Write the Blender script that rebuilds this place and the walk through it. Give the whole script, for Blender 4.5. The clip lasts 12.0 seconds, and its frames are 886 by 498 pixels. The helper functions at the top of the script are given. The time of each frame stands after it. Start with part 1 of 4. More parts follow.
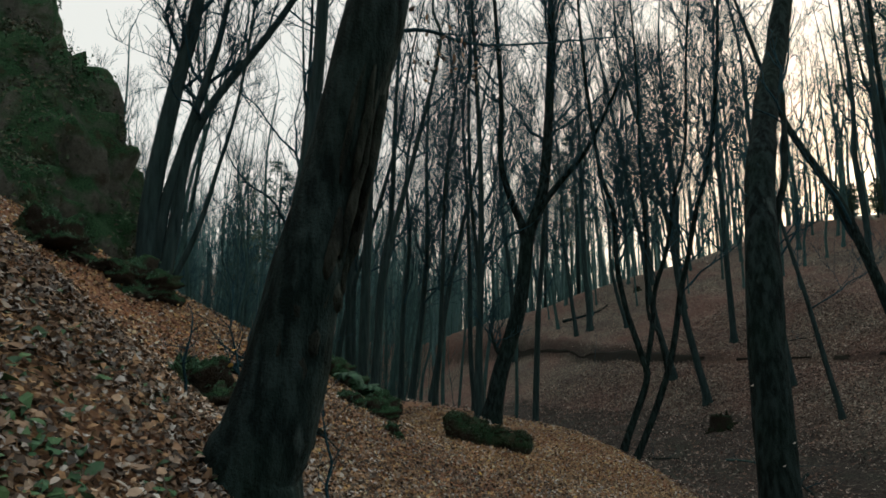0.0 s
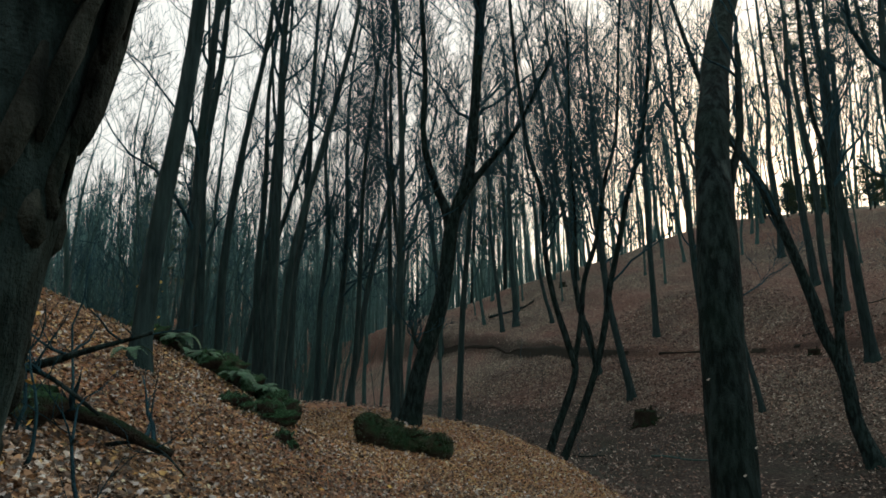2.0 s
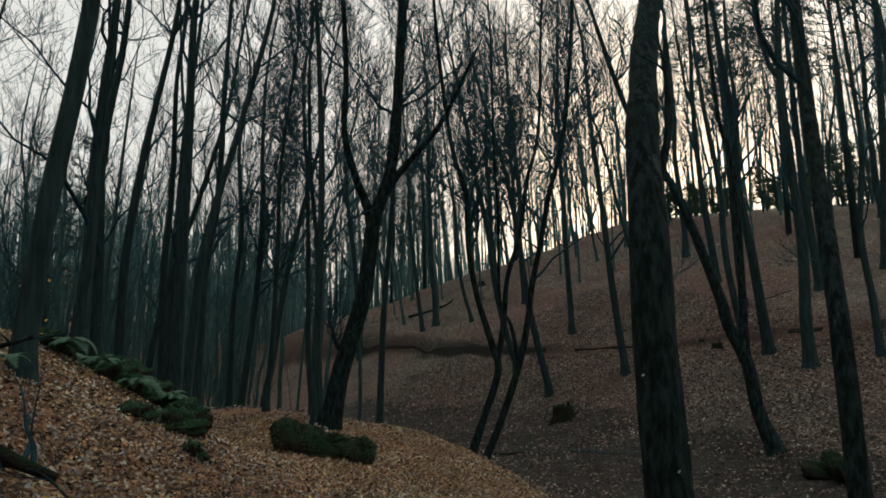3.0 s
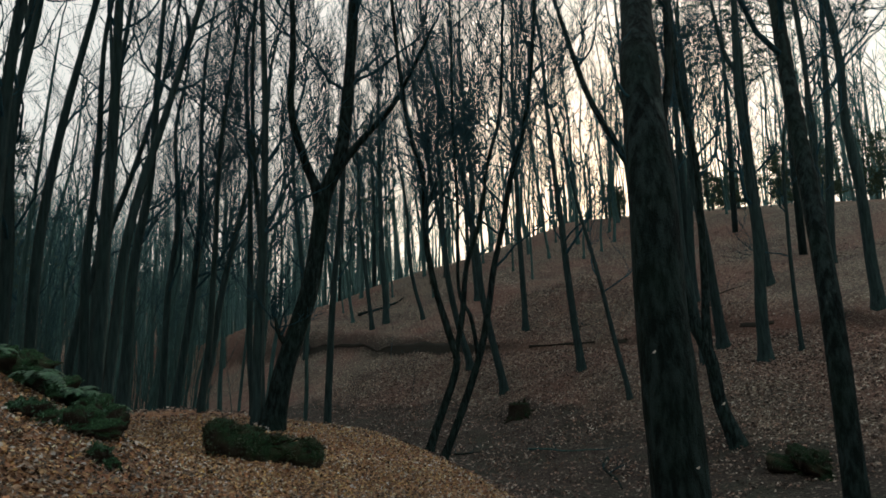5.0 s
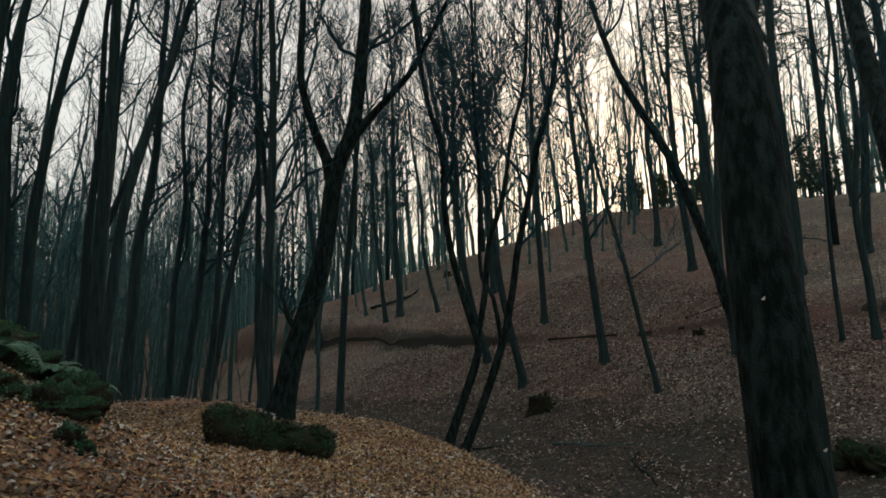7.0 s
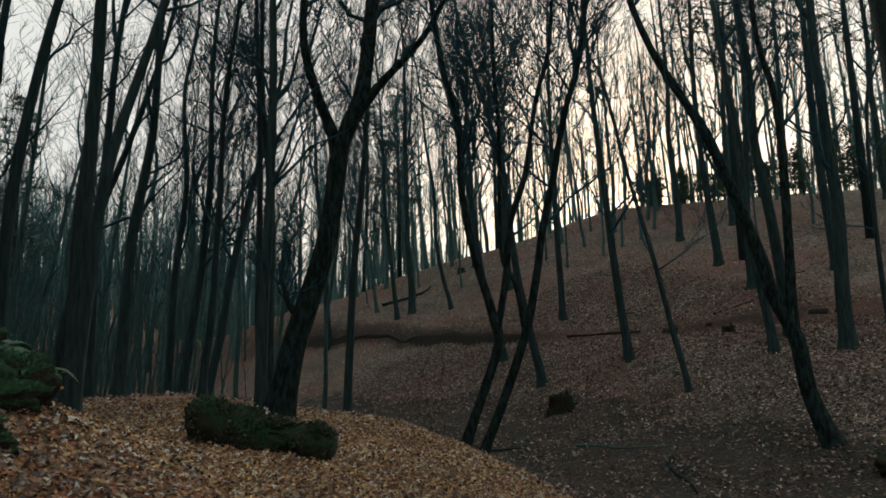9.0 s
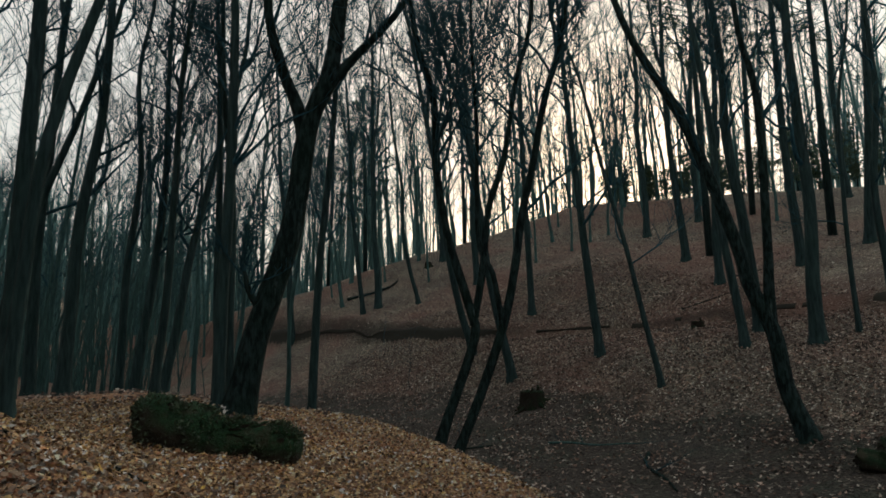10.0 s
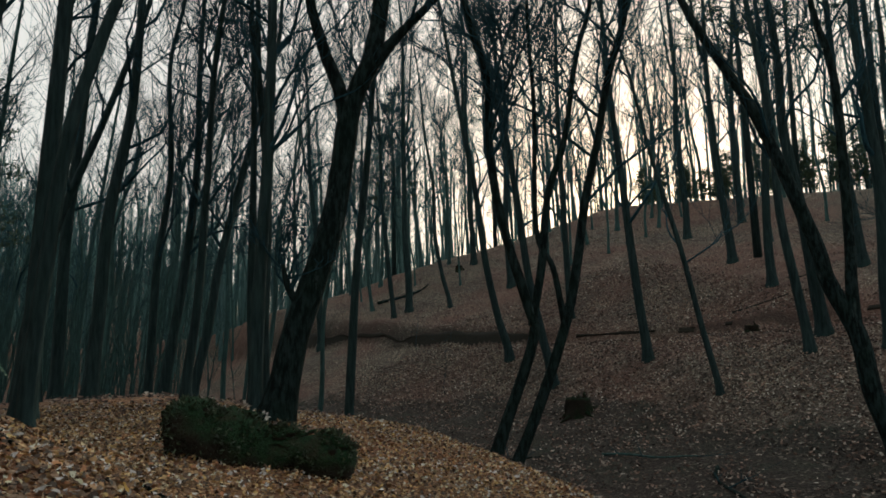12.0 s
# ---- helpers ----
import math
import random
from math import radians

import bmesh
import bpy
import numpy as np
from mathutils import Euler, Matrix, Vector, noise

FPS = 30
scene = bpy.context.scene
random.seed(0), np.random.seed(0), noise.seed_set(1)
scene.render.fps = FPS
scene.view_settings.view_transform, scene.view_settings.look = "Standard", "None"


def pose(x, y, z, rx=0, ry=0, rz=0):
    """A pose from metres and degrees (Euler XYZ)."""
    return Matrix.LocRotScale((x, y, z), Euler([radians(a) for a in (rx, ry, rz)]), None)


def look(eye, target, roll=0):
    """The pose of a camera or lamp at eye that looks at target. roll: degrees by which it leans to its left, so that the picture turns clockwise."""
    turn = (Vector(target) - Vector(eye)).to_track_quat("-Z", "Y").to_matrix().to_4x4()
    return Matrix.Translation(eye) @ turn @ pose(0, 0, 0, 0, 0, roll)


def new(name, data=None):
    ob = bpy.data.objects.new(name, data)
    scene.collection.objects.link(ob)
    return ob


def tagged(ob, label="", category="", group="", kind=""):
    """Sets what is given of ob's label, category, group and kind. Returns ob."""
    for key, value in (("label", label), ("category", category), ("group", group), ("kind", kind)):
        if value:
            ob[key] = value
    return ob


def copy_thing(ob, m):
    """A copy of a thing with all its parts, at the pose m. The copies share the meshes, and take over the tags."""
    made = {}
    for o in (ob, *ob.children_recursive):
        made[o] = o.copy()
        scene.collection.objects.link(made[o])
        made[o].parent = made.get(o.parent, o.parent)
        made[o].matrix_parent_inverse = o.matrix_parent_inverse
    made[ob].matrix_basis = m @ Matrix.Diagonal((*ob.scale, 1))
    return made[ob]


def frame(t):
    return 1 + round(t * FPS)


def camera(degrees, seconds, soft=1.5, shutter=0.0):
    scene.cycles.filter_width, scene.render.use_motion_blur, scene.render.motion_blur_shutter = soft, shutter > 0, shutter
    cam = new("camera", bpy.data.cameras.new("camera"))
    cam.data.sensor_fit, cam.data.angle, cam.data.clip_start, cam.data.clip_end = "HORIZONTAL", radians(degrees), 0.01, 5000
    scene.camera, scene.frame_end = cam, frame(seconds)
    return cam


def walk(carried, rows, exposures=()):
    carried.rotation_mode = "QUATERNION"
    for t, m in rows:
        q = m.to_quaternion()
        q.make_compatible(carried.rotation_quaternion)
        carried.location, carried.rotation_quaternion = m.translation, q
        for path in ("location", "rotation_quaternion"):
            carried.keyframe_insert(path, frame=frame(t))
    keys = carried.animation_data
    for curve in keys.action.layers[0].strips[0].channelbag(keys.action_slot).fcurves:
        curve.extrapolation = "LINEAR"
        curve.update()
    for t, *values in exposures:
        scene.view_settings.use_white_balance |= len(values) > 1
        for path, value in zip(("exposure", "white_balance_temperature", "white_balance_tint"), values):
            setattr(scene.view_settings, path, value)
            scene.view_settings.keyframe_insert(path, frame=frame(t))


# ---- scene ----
cam = camera(71.2, 12.0, soft=1.7)
PATH = [
    (0, (0.147, 0.29, 1.442), (0.128, 2.27, 1.723), -0.6),
    (0.5, (0.258, 0.745, 1.351), (0.14, 2.724, 1.614), -0.7),
    (1, (0.324, 1.072, 1.36), (0.217, 3.05, 1.633), -0.5),
    (1.5, (0.411, 1.442, 1.344), (0.417, 3.424, 1.611), -0.9),
    (2, (0.464, 1.806, 1.329), (0.674, 3.776, 1.6), -0.9),
    (2.5, (0.396, 2.04, 1.368), (0.84, 3.971, 1.641), -1.3),
    (3, (0.408, 2.201, 1.319), (0.878, 4.127, 1.584), -1.8),
    (3.5, (0.515, 2.59, 1.278), (1.114, 4.48, 1.542), -1.7),
    (3.7, (0.532, 2.689, 1.259), (1.127, 4.58, 1.522), -1.9),
    (5.3, (0.526, 3.555, 1.04), (1.165, 5.431, 1.304), -1.9),
    (5.5, (0.523, 3.673, 1.01), (1.165, 5.549, 1.272), -1.7),
    (6, (0.599, 4.024, 0.869), (1.236, 5.903, 1.122), -2.1),
    (6.5, (0.606, 4.258, 0.832), (1.239, 6.135, 1.104), -2.0),
    (7, (0.7, 4.514, 0.746), (1.29, 6.407, 1.007), -1.9),
    (7.2, (0.731, 4.691, 0.728), (1.296, 6.591, 0.995), -1.9),
    (8.8, (0.939, 5.73, 0.49), (1.499, 7.631, 0.756), -1.7),
    (9, (1.016, 5.872, 0.476), (1.568, 7.775, 0.744), -1.7),
    (9.5, (1.022, 6.13, 0.467), (1.668, 8.005, 0.731), -1.5),
    (10, (1.049, 6.629, 0.413), (1.71, 8.5, 0.666), -1.6),
    (10.5, (0.982, 7.021, 0.398), (1.65, 8.887, 0.665), -1.7),
    (11, (1.069, 7.277, 0.34), (1.726, 9.146, 0.617), -2.1),
    (11.5, (0.987, 7.513, 0.271), (1.624, 9.388, 0.551), -1.3),
    (12, (0.878, 7.815, 0.301), (1.466, 9.707, 0.577), -1.4),
]
walk(cam, [(t, look(eye, target, roll)) for t, eye, target, roll in PATH],
     exposures=[(t, stops, 5200, -15) for t, stops in ((0, 0.6), (1.5, 0.98), (2, 0.82), (2.5, 0.6), (3.5, 0.48), (5.5, 0.6), (9, 0.5), (12, 0.5))])

# ---- sky, sun and exposure ----
SUN_AZ, SUN_EL = 34.0, 13.5
world = bpy.data.worlds.new("dusk_sky")
scene.world = world
world.use_nodes = True
sky = world.node_tree.nodes.new("ShaderNodeTexSky")
sky.sky_type, sky.sun_disc = "NISHITA", False
sky.sun_elevation, sky.sun_rotation = radians(SUN_EL), radians(SUN_AZ)
sky.air_density, sky.dust_density, sky.ozone_density = 1.0, 5.0, 1.0
veil = world.node_tree.nodes.new("ShaderNodeMix")  # thin high cloud that evens out the evening sky
veil.data_type = "RGBA"
veil.inputs[0].default_value = 0.82
veil.inputs[7].default_value = (6.65, 5.05, 4.35, 1)
haze = world.node_tree.nodes.new("ShaderNodeMix")  # evening haze warms the light round the sun
haze.data_type, haze.blend_type = "RGBA", "MULTIPLY"
haze.inputs[0].default_value = 1.0
haze.inputs[7].default_value = (0.95, 0.73, 0.68, 1)
world.node_tree.links.new(sky.outputs[0], haze.inputs[6])
world.node_tree.links.new(haze.outputs[2], veil.inputs[6])
world.node_tree.links.new(veil.outputs[2], world.node_tree.nodes["Background"].inputs[0])
world.node_tree.nodes["Background"].inputs[1].default_value = 0.122
sun = new("sun", bpy.data.lights.new("sun", "SUN"))
sun.data.energy, sun.data.angle, sun.data.color = 2.6, radians(6), (1.0, 0.78, 0.55)
sun.matrix_basis = look((0, 0, 0), (-math.sin(radians(SUN_AZ)) * 10, -math.cos(radians(SUN_AZ)) * 10, -10 * math.tan(radians(SUN_EL))))

# ---- the lie of the land ----
def knots(v, xs, ys):
    """Interpolation between a few knots."""
    if v <= xs[0]:
        return ys[0]
    for i in range(1, len(xs)):
        if v < xs[i]:
            return ys[i - 1] + (ys[i] - ys[i - 1]) * (v - xs[i - 1]) / (xs[i] - xs[i - 1])
    return ys[-1]


def ease(v, a, b):
    s = min(1.0, max(0.0, (v - a) / (b - a)))
    return s * s * (3 - 2 * s)


def soft_knots(v, xs, ys, w):
    return (knots(v - w, xs, ys) + 2 * knots(v, xs, ys) + knots(v + w, xs, ys)) / 4


def path_x(y):
    return soft_knots(y, (-30, 0, 3.5, 6, 9, 15, 20, 26, 45, 90), (-1.0, 0.15, 0.5, 1.0, 1.0, 0.9, 0.2, -2.0, -10, -34), 1.2)


def path_z(y):
    return soft_knots(y, (-30, 0, 2, 3.6, 4.6, 6, 8, 12, 15, 19, 22.5, 25.5, 29, 45, 90), (2.5, 0.12, 0.02, -0.25, -0.5, -0.85, -1.05, -1.02, -0.98, -0.84, -0.82, -1.0, -1.5, -3.2, -3.6), 0.7)


def ravine_x(y):
    return soft_knots(y, (-60, 14, 18, 26, 34, 42, 50, 60, 90, 200), (16, 9.4, 8.6, 6.5, 4, 1, -3, -8, -22, -75), 2.5)


def terrace_line(y):
    """How far from the ravine's line the old terrace path runs."""
    return soft_knots(y, (10, 25, 29, 31, 36.6, 42, 53, 80), (14.6, 14.1, 13.4, 12.1, 8.7, 7.2, 6.5, 6.0), 0.8) + 0.12 * math.sin(0.9 * y)


def land(x, y):
    """Height of the ground at x, y."""
    u, d = x - path_x(y), (x - ravine_x(y)) * 0.93
    # near side: leafy bank, path shelf, drop to the ravine
    if u < 0:
        v = -u
        steep = 1.0 + 0.45 * (1 - ease(y, 3.0, 7.0))
        nose = (1 - ease(y - 11.0 - 1.25 * (x + 4.0), -0.5, 9.0)) * (1 - ease(y, 12.4, 16.4))
        # past 9 m the 0.62 slope adds an unseen hillside that blocks sky
        near = path_z(y) + (0.44 * min(v, 9) ** 1.2 + 0.62 * max(0.0, min(v, 48) - 9)) * steep * nose - 0.06 * max(0, min(v - 2, 14)) * (1 - nose)
    else:
        brink = soft_knots(y, (0, 4, 7.5, 12, 17, 22, 30), (1.0, 1.3, 2.2, 3.5, 3.9, 3.3, 2.5), 1)
        near = path_z(y) - 0.17 * u - 0.5 * max(0.0, u - brink) ** 1.12
    # far side: ravine floor, slope, old terrace, hill
    hill = soft_knots(d, (-40, 0, 4, 6, 8, 9.5, 11, 12.5, 13.9, 16, 20, 26, 34, 46, 70, 140, 400),
                      (-3.3, -3.1, -2.5, -1.9, -0.9, -0.45, -0.1, 0.35, 0.85, 2.0, 3.5, 5.2, 8.2, 9.6, 10.5, 22, 60), 0.3)
    side = ease(d, 0, 8)
    hill += side * (0.12 * max(0.0, min(y, 54) - 30)) - ease(d, 4, 16) * 0.36 * max(0.0, min(y - 56, 42))
    hill -= 0.15 * max(0.0, min(y, 58) - 45) * (1 - ease(d, 6.6, 8.4)) * ease(d, -2, 3)  # the terrace sinks towards the valley
    e = d - terrace_line(y)
    hill -= 0.34 * ease(e, -2.2, -0.3) * (1 - ease(e, -0.05, 0.4)) * ease(y, 2, 12) * (1 - ease(y, 52, 60))
    hill += 0.45 * ease(e, 0.0, 0.9) * ease(y, 30, 42) * (1 - ease(e, 5, 13)) * (1 - ease(y, 58, 66))
    k = 0.7
    m = max(near, hill)
    z = m + k * math.log(math.exp((near - m) / k) + math.exp((hill - m) / k)) - 0.05
    z += 0.42 * max(0.0, min(-3 - y, 45))  # unseen rise added behind the start, where the path comes down, to block sky
    # wooded rise that closes the valley
    r = math.hypot(x, y - 8)
    z += 0.2 * max(0.0, min(r, 175) - 60) * ease(-x + 0.06 * y, -4, 28)
    z += (0.05 + 0.06 * ease(r, 12, 22)) * noise.noise((x * 0.7, y * 0.7, 3.0)) + 0.1 * noise.noise((x * 0.23, y * 0.23, 7.0)) * ease(r, 8, 20)
    return z

# ---- materials ----
def shader(name):
    m = bpy.data.materials.new(name)
    m.use_nodes = True
    nt = m.node_tree
    return m, nt, nt.nodes["Principled BSDF"]


def node(nt, kind, **sets):
    n = nt.nodes.new(kind)
    for k, v in sets.items():
        n.inputs[k.replace("_", " ")].default_value = v
    return n


def ramp(nt, fac, *stops):
    n = nt.nodes.new("ShaderNodeValToRGB")
    els = n.color_ramp.elements
    while len(els) < len(stops):
        els.new(0.5)
    for e, (p, c) in zip(els, stops):
        e.position, e.color = p, (*c, 1)
    nt.links.new(fac, n.inputs[0])
    return n.outputs[0]


def blend(nt, fac, a, b, mode="MIX"):
    n = nt.nodes.new("ShaderNodeMix")
    n.data_type, n.blend_type = "RGBA", mode
    for sock, v in ((n.inputs[0], fac), (n.inputs[6], a), (n.inputs[7], b)):
        if isinstance(v, (int, float)):
            sock.default_value = v
        elif isinstance(v, tuple):
            sock.default_value = (*v, 1)
        else:
            nt.links.new(v, sock)
    return n.outputs[2]


def coords(nt, scale=(1, 1, 1), which="Object"):
    c, m = nt.nodes.new("ShaderNodeTexCoord"), nt.nodes.new("ShaderNodeMapping")
    m.inputs["Scale"].default_value = scale
    nt.links.new(c.outputs[which], m.inputs["Vector"])
    return m.outputs["Vector"]


def grain(nt, vec, scale, detail=4.0, rough=0.6):
    n = node(nt, "ShaderNodeTexNoise", Scale=scale, Detail=detail, Roughness=rough)
    nt.links.new(vec, n.inputs["Vector"])
    return n.outputs["Fac"]


def cells(nt, vec, scale):
    n = node(nt, "ShaderNodeTexVoronoi", Scale=scale)
    nt.links.new(vec, n.inputs["Vector"])
    return n


def relief(nt, bsdf, height, strength, distance):
    n = node(nt, "ShaderNodeBump", Strength=strength, Distance=distance)
    nt.links.new(height, n.inputs["Height"])
    nt.links.new(n.outputs["Normal"], bsdf.inputs["Normal"])


def litter_ground():
    """Leaf litter, with shade and moss painted where 'lie' marks the ravine bed, and shade-darkened bare soil along the
    terrace's cut bank.
    """
    m, nt, b = shader("leaf_litter_ground")
    v = coords(nt)
    lie = nt.nodes.new("ShaderNodeAttribute")
    lie.attribute_name = "lie"
    place = nt.nodes.new("ShaderNodeSeparateColor")
    nt.links.new(lie.outputs["Color"], place.inputs[0])
    warp = nt.nodes.new("ShaderNodeVectorMath")
    warp.operation = "ADD"
    nz = node(nt, "ShaderNodeTexNoise", Scale=9.0, Detail=2.0)
    sc = nt.nodes.new("ShaderNodeVectorMath")
    sc.operation = "SCALE"
    sc.inputs["Scale"].default_value = 0.035
    nt.links.new(v, nz.inputs["Vector"])
    nt.links.new(nz.outputs["Color"], sc.inputs[0])
    nt.links.new(v, warp.inputs[0])
    nt.links.new(sc.outputs[0], warp.inputs[1])
    one, two = cells(nt, warp.outputs[0], 17.0), cells(nt, warp.outputs[0], 30.0)
    leafy = (0.0, (0.0170, 0.0163, 0.0145)), (0.35, (0.0510, 0.0435, 0.0353)), (0.6, (0.1204, 0.0943, 0.0705)), (0.8, (0.2124, 0.1723, 0.1284)), (0.94, (0.3682, 0.3446, 0.2693)), (1.0, (0.7100, 0.6975, 0.6076))
    sep1, sep2 = nt.nodes.new("ShaderNodeSeparateColor"), nt.nodes.new("ShaderNodeSeparateColor")
    nt.links.new(one.outputs["Color"], sep1.inputs[0])
    nt.links.new(two.outputs["Color"], sep2.inputs[0])
    c = blend(nt, sep2.outputs[1], ramp(nt, sep1.outputs[0], *leafy), ramp(nt, sep2.outputs[0], *leafy))
    patch = ramp(nt, grain(nt, v, 0.45, 5.0), (0.38, (0.0, 0.0, 0.0)), (0.66, (1, 1, 1)))
    c = blend(nt, blend(nt, 0.55, (0, 0, 0), patch), c, (0.042, 0.036, 0.034))
    rust = ramp(nt, grain(nt, v, 0.16, 3.0), (0.42, (0, 0, 0)), (0.6, (1, 1, 1)))
    c = blend(nt, blend(nt, 0.5, (0, 0, 0), rust), c, (0.16, 0.078, 0.062))
    tan = blend(nt, place.outputs[1], c, (1.5, 1.12, 0.72), "MULTIPLY")
    # ravine bed: this dark palette paints the hollow's shade, moss patches lie over it
    shaded_bed = ramp(nt, sep1.outputs[1], (0.0, (0.005, 0.0055, 0.005)), (0.5, (0.011, 0.0105, 0.0085)), (0.8, (0.026, 0.0215, 0.0175)), (0.95, (0.085, 0.072, 0.06)), (1.0, (0.22, 0.2, 0.17)))
    mossy = ramp(nt, grain(nt, v, 0.9, 5.0), (0.5, (0, 0, 0)), (0.64, (0.7, 0.7, 0.7)))
    shaded_bed = blend(nt, mossy, shaded_bed, (0.011, 0.02, 0.012))
    edge = nt.nodes.new("ShaderNodeMath")
    edge.operation = "MULTIPLY_ADD"
    nt.links.new(grain(nt, v, 1.8, 6.0, 0.7), edge.inputs[0])
    edge.inputs[1].default_value = 1.1
    nt.links.new(place.outputs[0], edge.inputs[2])
    c = blend(nt, ramp(nt, edge.outputs[0], (0.7, (0, 0, 0)), (1.15, (0.92, 0.92, 0.92))), tan, shaded_bed)
    # cut bank: bare soil, with the shade under its lip painted near-black
    c = blend(nt, place.outputs[2], c, (0.014, 0.013, 0.011))
    nt.links.new(c, b.inputs["Base Color"])
    b.inputs["Roughness"].default_value = 0.8
    b.inputs["Specular IOR Level"].default_value = 0.3
    relief(nt, b, one.outputs["Distance"], 0.9, 0.05)
    return m


def bark(name, dark, light, moss, mossy, stretch=0.13, furrow=(0.3, 0.7)):
    m, nt, b = shader(name)
    v = coords(nt, (1, 1, stretch))
    ridges = grain(nt, v, 13.0, 6.0, 0.62)
    blotch = grain(nt, coords(nt), 1.1, 5.0)
    fine = grain(nt, coords(nt), 60.0, 3.0)
    c = ramp(nt, ridges, (furrow[0], dark), (furrow[1], light))
    info = nt.nodes.new("ShaderNodeObjectInfo")
    c = blend(nt, blend(nt, 0.5, (0, 0, 0), info.outputs["Random"]), c, (0.6, 0.6, 0.62), "MULTIPLY")
    c = blend(nt, ramp(nt, blotch, (0.52 - 0.25 * mossy, (0, 0, 0)), (0.72, (mossy, mossy, mossy))), c, moss)
    lichen = ramp(nt, grain(nt, v, 5.0, 4.0), (0.66, (0, 0, 0)), (0.74, (0.45, 0.45, 0.45)))
    c = blend(nt, lichen, c, (0.11, 0.15, 0.15))
    nt.links.new(c, b.inputs["Base Color"])
    b.inputs["Roughness"].default_value = 0.92
    b.inputs["Specular IOR Level"].default_value = 0.12
    relief(nt, b, blend(nt, 0.25, ridges, fine), 1.0, 0.05)
    return m


def island_mix(name, *stops, rough=0.65, bumpy=40.0, damp=0.0):
    """Colour that varies from piece to piece inside one mesh, or from object to object."""
    m, nt, b = shader(name)
    g, info, add = nt.nodes.new("ShaderNodeNewGeometry"), nt.nodes.new("ShaderNodeObjectInfo"), nt.nodes.new("ShaderNodeMath")
    add.operation = "WRAP"
    s = nt.nodes.new("ShaderNodeMath")
    s.operation = "ADD"
    nt.links.new(g.outputs["Random Per Island"], s.inputs[0])
    nt.links.new(info.outputs["Random"], s.inputs[1])
    nt.links.new(s.outputs[0], add.inputs[0])
    add.inputs[1].default_value, add.inputs[2].default_value = 1.0, 0.0
    c = ramp(nt, add.outputs[0], *stops)
    n = grain(nt, coords(nt), bumpy, 3.0)
    c = blend(nt, ramp(nt, n, (0.3, (0, 0, 0)), (0.7, (0.5, 0.5, 0.5))), c, blend(nt, 0.6, c, (0.04, 0.03, 0.02)))
    if damp:  # drifts of darker, wetter leaves
        for size, low, high in ((0.55, 0.42, 0.62), (2.6, 0.4, 0.66)):
            darkening = ramp(nt, grain(nt, coords(nt), size, 5.0), (low, (damp, damp, damp)), (high, (0, 0, 0)))
            c = blend(nt, darkening, c, (0.34, 0.32, 0.32), "MULTIPLY")
    nt.links.new(c, b.inputs["Base Color"])
    b.inputs["Roughness"].default_value = rough
    relief(nt, b, n, 0.4, 0.01)
    return m


def mossy_stone(name, stone, cover, lush=1.0):
    m, nt, b = shader(name)
    v = coords(nt)
    big, small = grain(nt, v, 1.3, 6.0), grain(nt, v, 14.0, 6.0, 0.7)
    rock = ramp(nt, small, (0.3, tuple(0.45 * k for k in stone)), (0.7, stone))
    green = ramp(nt, grain(nt, v, 30.0, 4.0), (0.3, (0.006 * lush, 0.015 * lush, 0.009 * lush)), (0.75, (0.03 * lush, 0.066 * lush, 0.028 * lush)))
    g, sep = nt.nodes.new("ShaderNodeNewGeometry"), nt.nodes.new("ShaderNodeSeparateXYZ")
    nt.links.new(g.outputs["Normal"], sep.inputs[0])
    s = nt.nodes.new("ShaderNodeMath")
    s.operation = "MULTIPLY_ADD"
    nt.links.new(sep.outputs[2], s.inputs[0])
    s.inputs[1].default_value = 0.35
    nt.links.new(big, s.inputs[2])
    c = blend(nt, ramp(nt, s.outputs[0], (0.62 - cover, (0, 0, 0)), (0.78 - cover, (1, 1, 1))), rock, green)
    brown = ramp(nt, grain(nt, v, 2.6, 5.0), (0.56, (0, 0, 0)), (0.66, (0.7, 0.7, 0.7)))
    c = blend(nt, brown, c, (0.045, 0.038, 0.026))
    nt.links.new(c, b.inputs["Base Color"])
    b.inputs["Roughness"].default_value = 0.95
    b.inputs["Specular IOR Level"].default_value = 0.15
    relief(nt, b, blend(nt, 0.5, small, grain(nt, v, 45.0, 4.0)), 1.0, 0.06)
    return m


GROUND = litter_ground()
BARK = bark("forest_bark", (0.0108, 0.0202, 0.0227), (0.0443, 0.0748, 0.0794), (0.0201, 0.0468, 0.0360), 0.4)
# grey beech bark, lightened in colour to mimic haze over background trunks
HAZED_BEECH = bark("hazed_grey_beech_bark", (0.0265, 0.0543, 0.0565), (0.0928, 0.1723, 0.1707), (0.0300, 0.0637, 0.0525), 0.35)
# far woods: distance haze is painted in as the palest bark colour
HAZED_BARK = bark("hazed_far_bark", (0.0588, 0.1083, 0.1149), (0.1669, 0.2842, 0.2896), (0.0618, 0.1146, 0.1058), 0.3)
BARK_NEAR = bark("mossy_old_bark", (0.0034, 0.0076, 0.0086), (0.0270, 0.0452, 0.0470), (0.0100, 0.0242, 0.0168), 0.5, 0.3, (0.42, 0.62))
TWIG = bark("twig_bark", (0.0100, 0.0278, 0.0392), (0.0400, 0.0992, 0.1309), (0.0222, 0.0629, 0.0719), 0.25)
